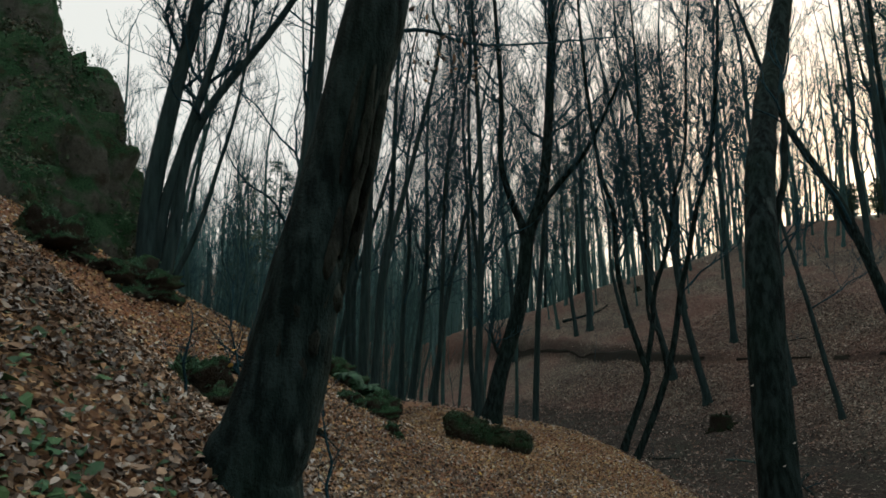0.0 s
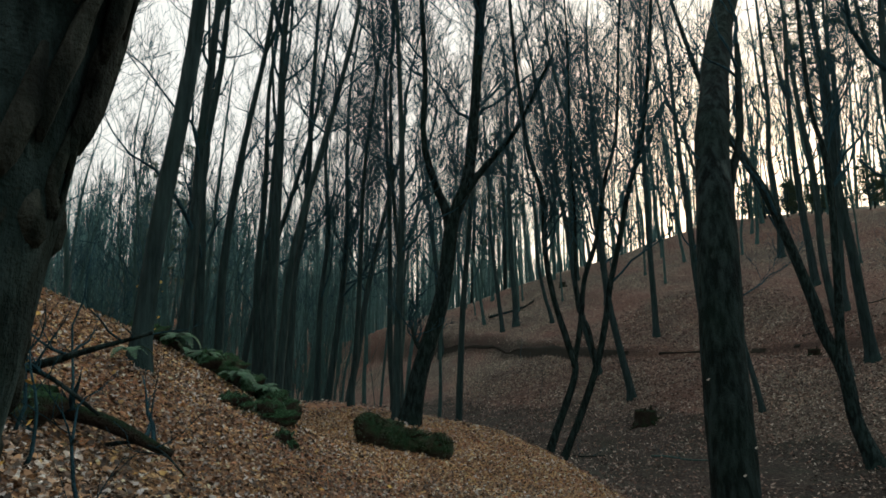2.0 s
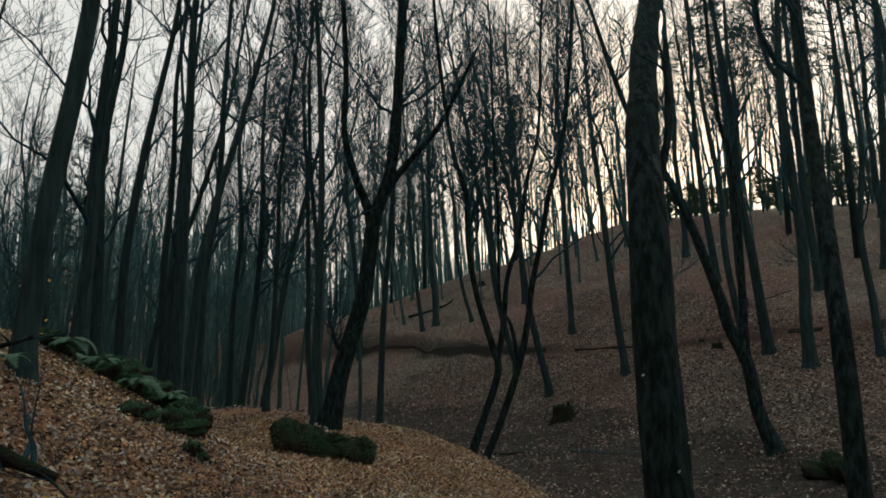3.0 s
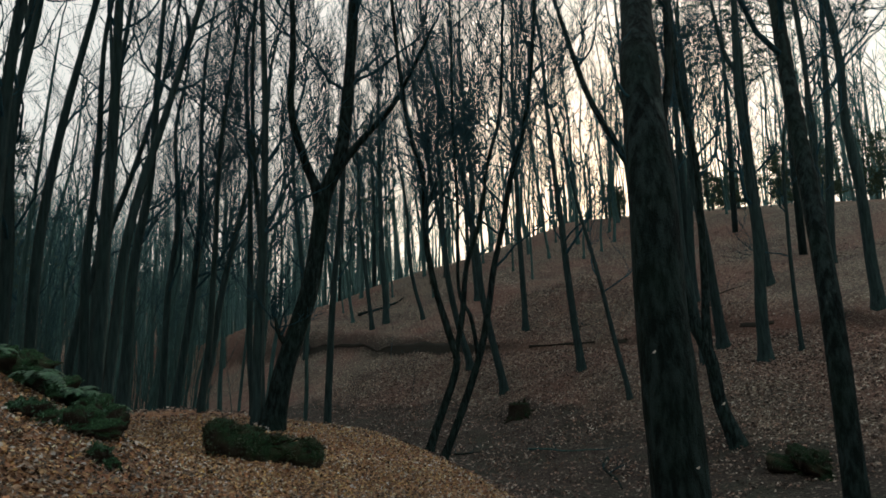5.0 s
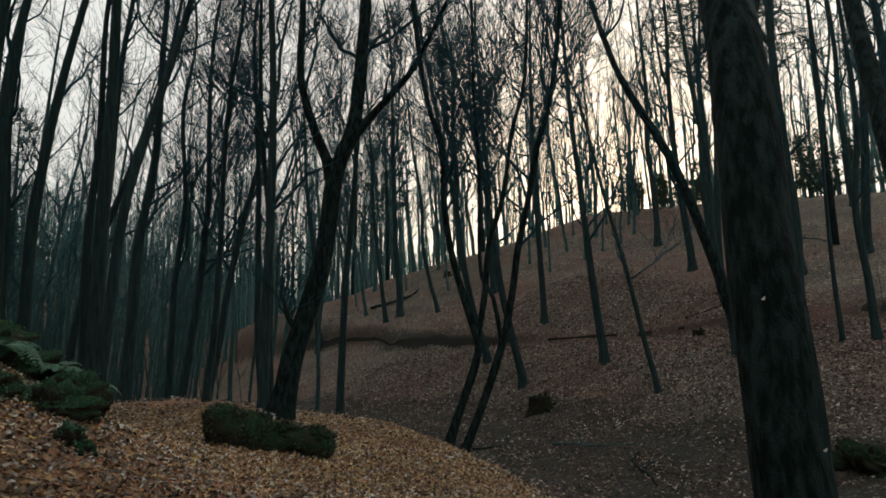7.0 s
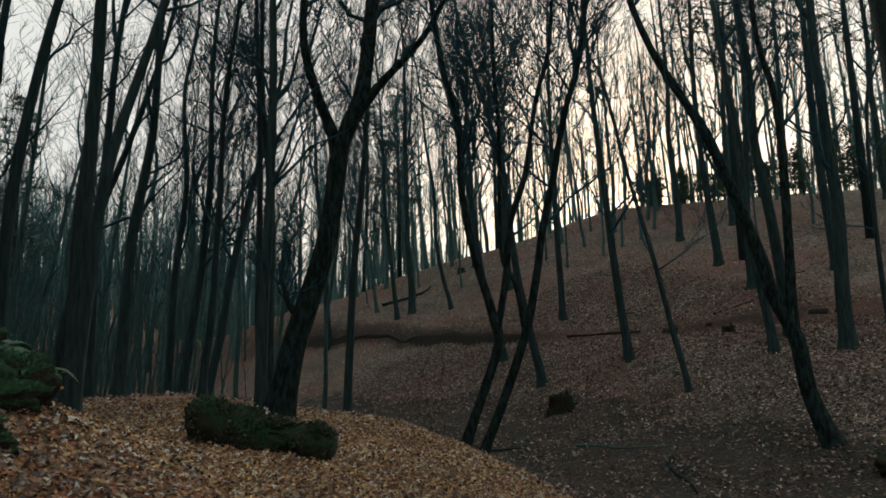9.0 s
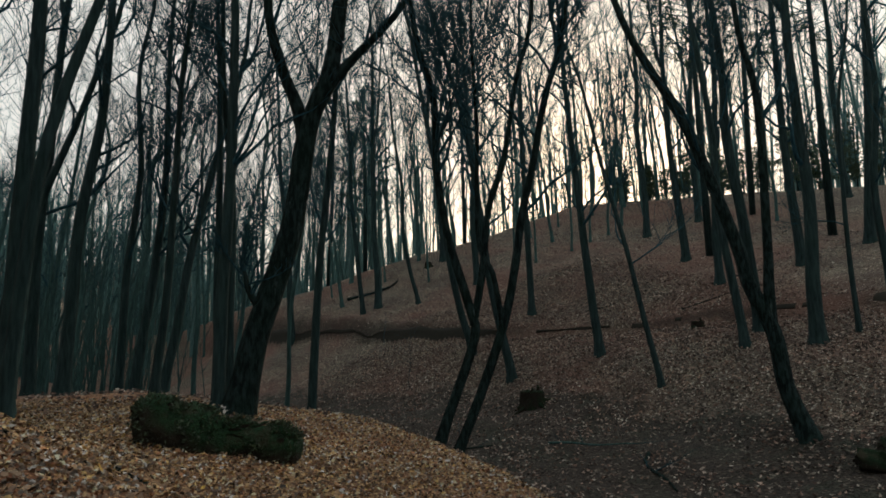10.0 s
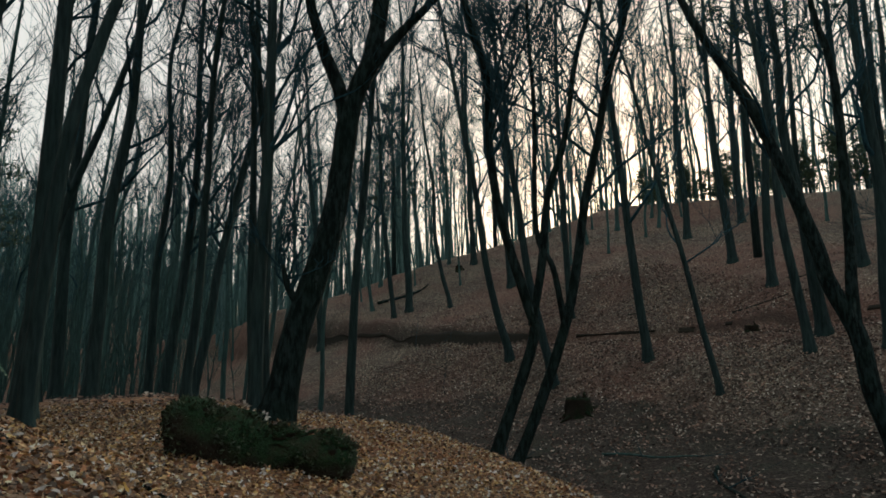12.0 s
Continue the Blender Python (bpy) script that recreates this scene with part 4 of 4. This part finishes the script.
def fallen(name, x0, y0, x1, y1, r, label, sag=0.0, raise_by=0.0, material=None, sides=8, twigs=0, seed=1):
    """A branch or trunk that lies along the ground between two places."""
    rng = random.Random(seed)
    ob = thing(name, (x0 + x1) / 2, (y0 + y1) / 2, land((x0 + x1) / 2, (y0 + y1) / 2), label, "fallen wood")
    T, pts, radii = Tubes(), [], []
    n = 14
    length = math.hypot(x1 - x0, y1 - y0)
    for i in range(n + 1):
        s = i / n
        x, y = x0 + (x1 - x0) * s, y0 + (y1 - y0) * s
        w = length * (0.09 * math.sin(3.1 * s + seed) + 0.025 * math.sin(9.0 * s + 2 * seed))
        x, y = x - w * (y1 - y0) / length, y + w * (x1 - x0) / length
        pts.append(Vector((x, y, land(x, y) + 0.7 * r + raise_by * s + sag * math.sin(math.pi * s))) - ob.location)
        radii.append(r * (1 - 0.6 * s))
    T.tube(pts, radii, sides, 0.15, seed)
    T.object("trunk" if r > 0.08 else "main_stem", material or BARK_NEAR, ob)
    for _ in range(twigs):
        i = rng.randrange(3, n)
        S = Tubes()
        bough(S, rng, pts[i], Vector((rng.gauss(0, 1), rng.gauss(0, 1), rng.uniform(0.2, 1.2))), rng.uniform(0.3, 0.7) * min(1.6, length), radii[i] * 0.6, 1, (4, 4), 0.35, 0.004)
        S.object("side_twig", TWIG, ob)
    return ob


fallen("fallen_log", 9.0, 48.3, 12.6, 49.9, 0.12, "grey fallen trunk lying on the hill", twigs=2, seed=2)
fallen("fallen_branch", 9.5, 22.3, 11.2, 20.6, 0.035, "bare curved branch lying in the ravine", sag=0.06, material=HAZED_BEECH, twigs=3, seed=3)
fallen("fallen_branch", 10.9, 19.6, 9.6, 17.4, 0.05, "dark rotten branch in the ravine bottom", twigs=2, seed=4)
fallen("fallen_branch", -2.2, 7.2, -1.2, 7.1, 0.085, "mossy broken bough on the leafy bank", sag=0.04, raise_by=0.22, material=ROTTEN, sides=12, twigs=3, seed=5)
fallen("fallen_branch", -2.6, 7.3, -1.45, 7.3, 0.04, "dead bough propped up off the bank", raise_by=1.08, twigs=5, seed=6)
fallen("fallen_branch", -1.75, 7.2, -1.0, 7.0, 0.018, "thin dead branch over the leaves", sag=0.12, raise_by=0.25, twigs=2, seed=7)
fallen("fallen_branch", -2.5, 6.6, -1.7, 7.0, 0.03, "thin dead branch tangled on the bank", sag=0.2, raise_by=0.3, twigs=5, seed=8)
fallen("fallen_branch", -1.4, 12.9, -0.5, 12.5, 0.03, "dark stick half under leaves by mossy stones", twigs=1, seed=9)
fallen("fallen_branch", 0.1, 13.0, 0.7, 12.6, 0.02, "short dark stick on the path", seed=10)
for k, (x0, y0, x1, y1) in enumerate(((20.5, 29.5, 23.5, 27.6), (18.0, 33.5, 19.4, 33.1), (7.2, 24.2, 8.4, 23.4), (24.0, 30.0, 25.4, 28.8))):
    fallen("fallen_branch", x0, y0, x1, y1, 0.032, "dark dead branch on the leafy slope", twigs=2, seed=20 + k)


# ---- thin dead saplings and a leafy sprig by the bank ----
def sapling(x, y, h, seed, label, leaves=0):
    rng = random.Random(seed)
    ob = thing("sapling", x, y, land(x, y), label, "sapling")
    T = Tubes()
    pts = [Vector((0, 0, -0.05))]
    for i in range(6):
        pts.append(pts[-1] + Vector((rng.gauss(0, 0.03 * h), rng.gauss(0, 0.03 * h), h / 6)))
    T.tube(pts, [0.012 * (1 - i / 7.5) + 0.002 for i in range(7)], 5)
    T.object("stem", TWIG, ob)
    for _ in range(7):
        p = pts[rng.randrange(2, 7)]
        S = Tubes()
        bough(S, rng, p, Vector((rng.gauss(0, 1), rng.gauss(0, 1), 0.6)), rng.uniform(0.2, 0.4) * h, 0.005, 1, (4, 4), 0.35, 0.0025)
        S.object("twig", TWIG, ob)
    for k in range(leaves):
        p = pts[rng.randrange(2, 7)] + Vector((rng.gauss(0, 0.12), rng.gauss(0, 0.12), rng.gauss(0, 0.08)))
        one_leaf = new("leaf", rng.choice(LEAF_MESHES_YELLOW))
        one_leaf.parent = ob
        one_leaf.matrix_basis = Matrix.LocRotScale(p, Euler((rng.uniform(-1, 1), rng.uniform(-1, 1), rng.uniform(0, 6))), (0.8,) * 3)


sapling(-1.9, 6.2, 1.3, 1, "bare thin sapling on the leafy bank")
sapling(-1.55, 5.7, 0.7, 2, "small sapling with a few yellow leaves", 9)
sapling(-2.2, 7.6, 1.5, 3, "bare dead sapling among fallen boughs")
sapling(-3.1, 11.9, 1.1, 4, "small sapling with yellow leaves on the bank", 14)
sapling(-1.55, 4.4, 0.6, 5, "tiny bare sapling in the leaves")
sapling(-0.62, 4.3, 0.8, 6, "thin bare twig growing beside a leaning tree")
sapling(-1.15, 13.6, 0.35, 7, "low sprig with bright yellow leaves", 12)
sapling(9.4, 40.5, 2.6, 8, "thin bare sapling on the far slope")
sapling(8.8, 33.5, 2.2, 9, "thin bare sapling below the terrace")
sapling(19.3, 19.0, 3.0, 10, "thin bare sapling on the ravine slope")


# ---- ferns ----
def fern_frond(length, droop, seed):
    rng = random.Random(seed)
    verts, faces = [], []
    n = 16
    spine = []
    for i in range(n + 1):
        s = i / n
        spine.append(Vector((length * (s - 0.12 * droop * s * s), 0, length * (0.75 * s - droop * s * s))))
    for i in range(1, n):
        s = i / n
        reach = 0.24 * length * math.sin(math.pi * min(1, 0.12 + 0.88 * s)) ** 0.8
        wide = length / n * 0.42
        d = (spine[i + 1] - spine[i]).normalized()
        for side in (-1, 1):
            o = Vector((0.25, side, -0.25 + rng.uniform(-0.1, 0.1))).normalized() * reach
            k = len(verts)
            verts += [spine[i] - d * wide, spine[i] + o * 0.5 - d * wide * 0.8, spine[i] + o, spine[i] + o * 0.5 + d * wide * 0.9, spine[i] + d * wide]
            faces += [(k, k + 1, k + 3, k + 4), (k + 1, k + 2, k + 3)]
    k = len(verts)
    for p in spine:
        verts += [p + Vector((0, -0.003, 0)), p + Vector((0, 0.003, 0)), p + Vector((0, 0, -0.005))]
    for i in range(n):
        a = k + 3 * i
        faces += [(a, a + 1, a + 4, a + 3), (a + 1, a + 2, a + 5, a + 4), (a + 2, a, a + 3, a + 5)]
    me = bpy.data.meshes.new("frond")
    me.from_pydata(verts, [], faces)
    me.materials.append(FERN)
    me.update()
    return me


FRONDS = [fern_frond(0.42 + 0.05 * k, 0.75 + 0.1 * k, k) for k in range(4)]


def fern(x, y, count, size, seed, up=0.0):
    rng = random.Random(seed)
    ob = thing("fern", x, y, land(x, y) + up, "drooping green fern on the mossy bank", "fern", "ferns on the bank")
    for k in range(count):
        f = new("frond", rng.choice(FRONDS))
        f.parent = ob
        f.matrix_basis = Matrix.LocRotScale((0, 0, 0), Euler((rng.gauss(0, 0.15), rng.uniform(-0.2, 0.25), 2 * math.pi * k / count + rng.uniform(-0.3, 0.3))), (size * rng.uniform(0.8, 1.15),) * 3)


for x, y, c, s, up in ((-1.5, 12.95, 14, 0.7, 0.08), (-2.0, 12.9, 16, 0.7, 0.03), (-2.5, 12.9, 16, 0.7, 0.05), (-1.85, 12.4, 12, 0.65, 0.05), (-1.2, 13.2, 10, 0.55, 0.05), (-2.8, 12.4, 14, 0.7, 0.08), (-2.6, 9.9, 8, 0.5, 0.03), (-3.1, 13.2, 14, 0.7, 0.05), (-1.1, 12.5, 9, 0.45, 0.03)):
    fern(x, y, c, 1.2 * s, int(x * 100 + y * 10), up + 0.2)


# ---- evergreens far off ----
def pine(x, y, h, d, seed, low):
    rng = random.Random(seed)
    t = thing("pine_tree", x, y, land(x, y), "tall dark evergreen pine standing behind bare trees", "tree", "pines")
    T, B, N = Tubes(), Tubes(), ([], [])
    top = Vector((rng.gauss(0, 0.3), rng.gauss(0, 0.3), h))
    T.tube([Vector((0, 0, -0.3)), top * 0.5 + Vector((0.15, 0.1, 0)), top], [d / 2, d * 0.36, 0.03], 8, 0.05, seed)
    count = 46 if h > 8 else 24
    for k in range(count):
        s = low + (1 - low) * (k + rng.random()) / count
        a = rng.uniform(0, 6.283)
        reach = 0.16 * h * (1.1 - s) / (1.1 - low) * rng.uniform(0.6, 1.2) + 0.35
        p = top * s
        e = p + Vector((math.cos(a) * reach, math.sin(a) * reach, reach * rng.uniform(-0.05, 0.35)))
        B.tube([p, p.lerp(e, 0.5) + Vector((0, 0, 0.1)), e], [0.04, 0.025, 0.01], 3, cap=False)
        for _ in range(26 if h > 8 else 13):
            c = p.lerp(e, rng.uniform(0.35, 1.05)) + Vector((rng.gauss(0, 0.2), rng.gauss(0, 0.2), rng.gauss(0.05, 0.13)))
            for _ in range(3):
                u = Vector((rng.gauss(0, 1), rng.gauss(0, 1), rng.gauss(0.3, 0.7))).normalized() * rng.uniform(0.14, 0.3)
                w = u.cross(Vector((rng.random(), rng.random(), rng.random()))).normalized() * 0.035
                q = len(N[0])
                N[0].extend([c - w, c + w, c + u])
                N[1].append((q, q + 1, q + 2))
    T.object("trunk", BARK, t)
    tagged(B.object("limb_work", TWIG, t, "thin dead limbs"), kind="stuff")
    tagged(mesh_object("needles", N[0], N[1], NEEDLE, t, "dark green needle tufts", smooth=False), kind="stuff")


for x, y, h, d, seed, low in ((-12.5, 44, 17, 0.4, 1, 0.4), (9.6, 62, 19, 0.42, 2, 0.35), (12.6, 60, 18, 0.4, 3, 0.4), (26.0, 33.5, 19, 0.42, 4, 0.6), (31.5, 30.5, 20, 0.45, 5, 0.55), (34, 38, 19, 0.4, 6, 0.55), (-17, 52, 18, 0.4, 7, 0.35), (20.5, 56, 17, 0.38, 8, 0.55), (36.5, 27, 20, 0.45, 9, 0.55)):
    pine(x, y, h, d, seed, low)
for k in range(8, 46):
    s = (k / 45) ** 0.85
    pine(27 + 25 * s + 1.5 * math.sin(5 * k), 57 - 19 * s + 2.0 * math.sin(3 * k + 1), (1.1 + 4.4 * s) * (1 + 0.3 * math.sin(7 * k)), 0.12, 40 + k, 0.1)


# ---- fallen leaves ----
def slope_frame(x, y):
    e = 0.15
    z = land(x, y)
    return z, Vector((-(land(x + e, y) - z) / e, -(land(x, y + e) - z) / e, 1)).normalized()


def strew(name, label, material, spots, size, seed, tilt, plain=False):
    """Many small curled leaves over the ground as one mesh."""
    rng = random.Random(seed)
    verts, faces = [], []
    rows = ((-0.5, 0.0), (-0.12, 0.5), (0.22, 0.42), (0.5, 0.0))
    for x, y in spots:
        z, up = slope_frame(x, y)
        up = (up + Vector((rng.gauss(0, tilt), rng.gauss(0, tilt), 1.1))).normalized()
        a = rng.uniform(0, 6.283)
        u = Vector((math.cos(a), math.sin(a), 0))
        u = (u - up * u.dot(up)).normalized()
        w = up.cross(u)
        l = size * rng.uniform(0.7, 1.35)
        b = l * rng.uniform(0.36, 0.6)
        c = Vector((x, y, z)) + up * rng.uniform(0.004, 0.026 + 0.3 * size)
        k = len(verts)
        curl, f1, f2 = rng.uniform(-0.2, 0.5) * l, rng.uniform(-0.2, 0.8), rng.uniform(-0.2, 0.8)
        if plain:
            verts += [c - u * l / 2 + up * curl, c - w * b / 2, c + u * l / 2 + up * curl, c + w * b / 2]
            faces += [(k, k + 1, k + 2), (k, k + 2, k + 3)]
        else:
            verts += [c - u * l * 0.5 + up * curl, c - u * l * 0.1 - w * b * 0.5 + up * f1 * b, c + u * l * 0.25 - w * b * 0.4 + up * f1 * b, c + u * l * 0.5 + up * curl,
                      c + u * l * 0.25 + w * b * 0.4 + up * f2 * b, c - u * l * 0.1 + w * b * 0.5 + up * f2 * b]
            faces += [(k, k + 1, k + 5), (k + 1, k + 2, k + 4, k + 5), (k + 2, k + 3, k + 4)]
    tagged(mesh_object(name, verts, faces, material, smooth=False), label, "leaves", kind="stuff")


def bank_spots(rng, count, x0, x1, y0, y1, thin=0.0):
    out = []
    while len(out) < count:
        x, y = rng.uniform(x0, x1) + rng.gauss(0, 0.35), y0 + (y1 - y0) * rng.random() ** (1 + thin) + rng.gauss(0, 0.35)
        if 0.02 < (x - ravine_x(y)) * 0.93 - terrace_line(y) < 0.36:
            continue
        if rng.random() < 0.85 * lie_of(x, y)[0] * (0.8 + noise.noise((x * 0.8, y * 0.8, 2))):
            continue
        if noise.noise((x * 0.9, y * 0.9, 5)) > -0.55 + 0.6 * rng.random() - 0.35:
            out.append((x, y))
    return out


def litter():
    rng = random.Random(12)
    near = bank_spots(rng, 45000, -3.2, 2.9, -1.0, 6.5)
    middle = bank_spots(rng, 30000, -3.2, 3.2, 6.0, 12.5)
    foot = bank_spots(rng, 17000, -2.7, 0.7, 1.7, 5.2)
    strew("leaf_scraps", "small crumpled dark and tan leaf scraps on the bank", LEAF, foot, 0.036, 8, 0.85)
    ivy = bank_spots(rng, 60, -2.3, -0.8, 1.8, 4.4)
    for cx, cy, n, w in ((-1.32, 2.45, 90, 0.12), (-1.05, 2.3, 50, 0.09), (-1.62, 2.9, 40, 0.14), (-1.5, 3.6, 30, 0.15), (-0.95, 2.75, 26, 0.08)):
        ivy += [(rng.gauss(cx, w), rng.gauss(cy, w)) for _ in range(n)]
    strew("ground_ivy", "low dark green ivy leaves among dead leaves", GREEN, ivy, 0.052, 9, 0.6)
    strew("leaf_litter", "curled brown, tan and grey leaves strewn over bank and path", LEAF, near, 0.053, 1, 0.9)
    strew("path_litter", "curled brown and grey leaves along the trodden path", LEAF, [p for k, p in enumerate(middle) if k % 3], 0.056, 6, 0.9)
    strew("path_drift", "drifts of orange-brown leaves, coloured sunlit, along the trodden path", LIT_SHELF_LEAF, middle[::3], 0.056, 7, 0.9)
    shelf = bank_spots(rng, 38000, -3.2, 5.2, 12.0, 21.0)
    bank = bank_spots(rng, 19000, -7.5, -2.6, 2.5, 12.5)
    strew("shelf_litter", "curled orange and tan leaves, coloured sunlit, on shelf and upper bank", LIT_SHELF_LEAF, shelf + bank, 0.052, 5, 0.85)
    slope = bank_spots(rng, 62000, 5.0, 23.0, 14.0, 40.0)
    upper = bank_spots(rng, 26000, 6.0, 34.0, 26.0, 54.0)
    strew("slope_litter", "weathered brown leaves covering the ravine slope and hill", FAR_LEAF, slope + upper, 0.096, 2, 0.75, True)
    valley = bank_spots(rng, 9000, -12.0, 6.0, 19.0, 44.0)
    strew("valley_litter", "dull brown leaves on the valley floor", FAR_LEAF, valley, 0.1, 3, 0.4, True)


litter()


def single_leaves():
    """Leaves that lie apart and near enough to be told one from another."""
    rng = random.Random(4)
    sets = ((LEAF_MESHES, 200, -1.9, 1.9, 2.0, 7.0), (LEAF_MESHES_YELLOW, 30, -1.6, 1.4, 3.5, 17.0), (LEAF_MESHES_GREEN, 14, -2.0, -0.9, 2.0, 3.8))
    for meshes, count, x0, x1, y0, y1 in sets:
        for _ in range(count):
            x, y = rng.uniform(x0, x1), rng.uniform(y0, y1)
            z, up = slope_frame(x, y)
            leaf = new("fallen_leaf", rng.choice(meshes))
            leaf.parent = ground
            q = (up + Vector((0, 0, 1))).to_track_quat("Z", "Y") @ Euler((rng.gauss(0, 0.4), rng.gauss(0, 0.4), rng.uniform(0, 6.283))).to_quaternion()
            leaf.matrix_basis = Matrix.LocRotScale(Vector((x, y, z)) + up * rng.uniform(0.025, 0.045), q, (rng.uniform(0.8, 1.3),) * 3)


single_leaves()
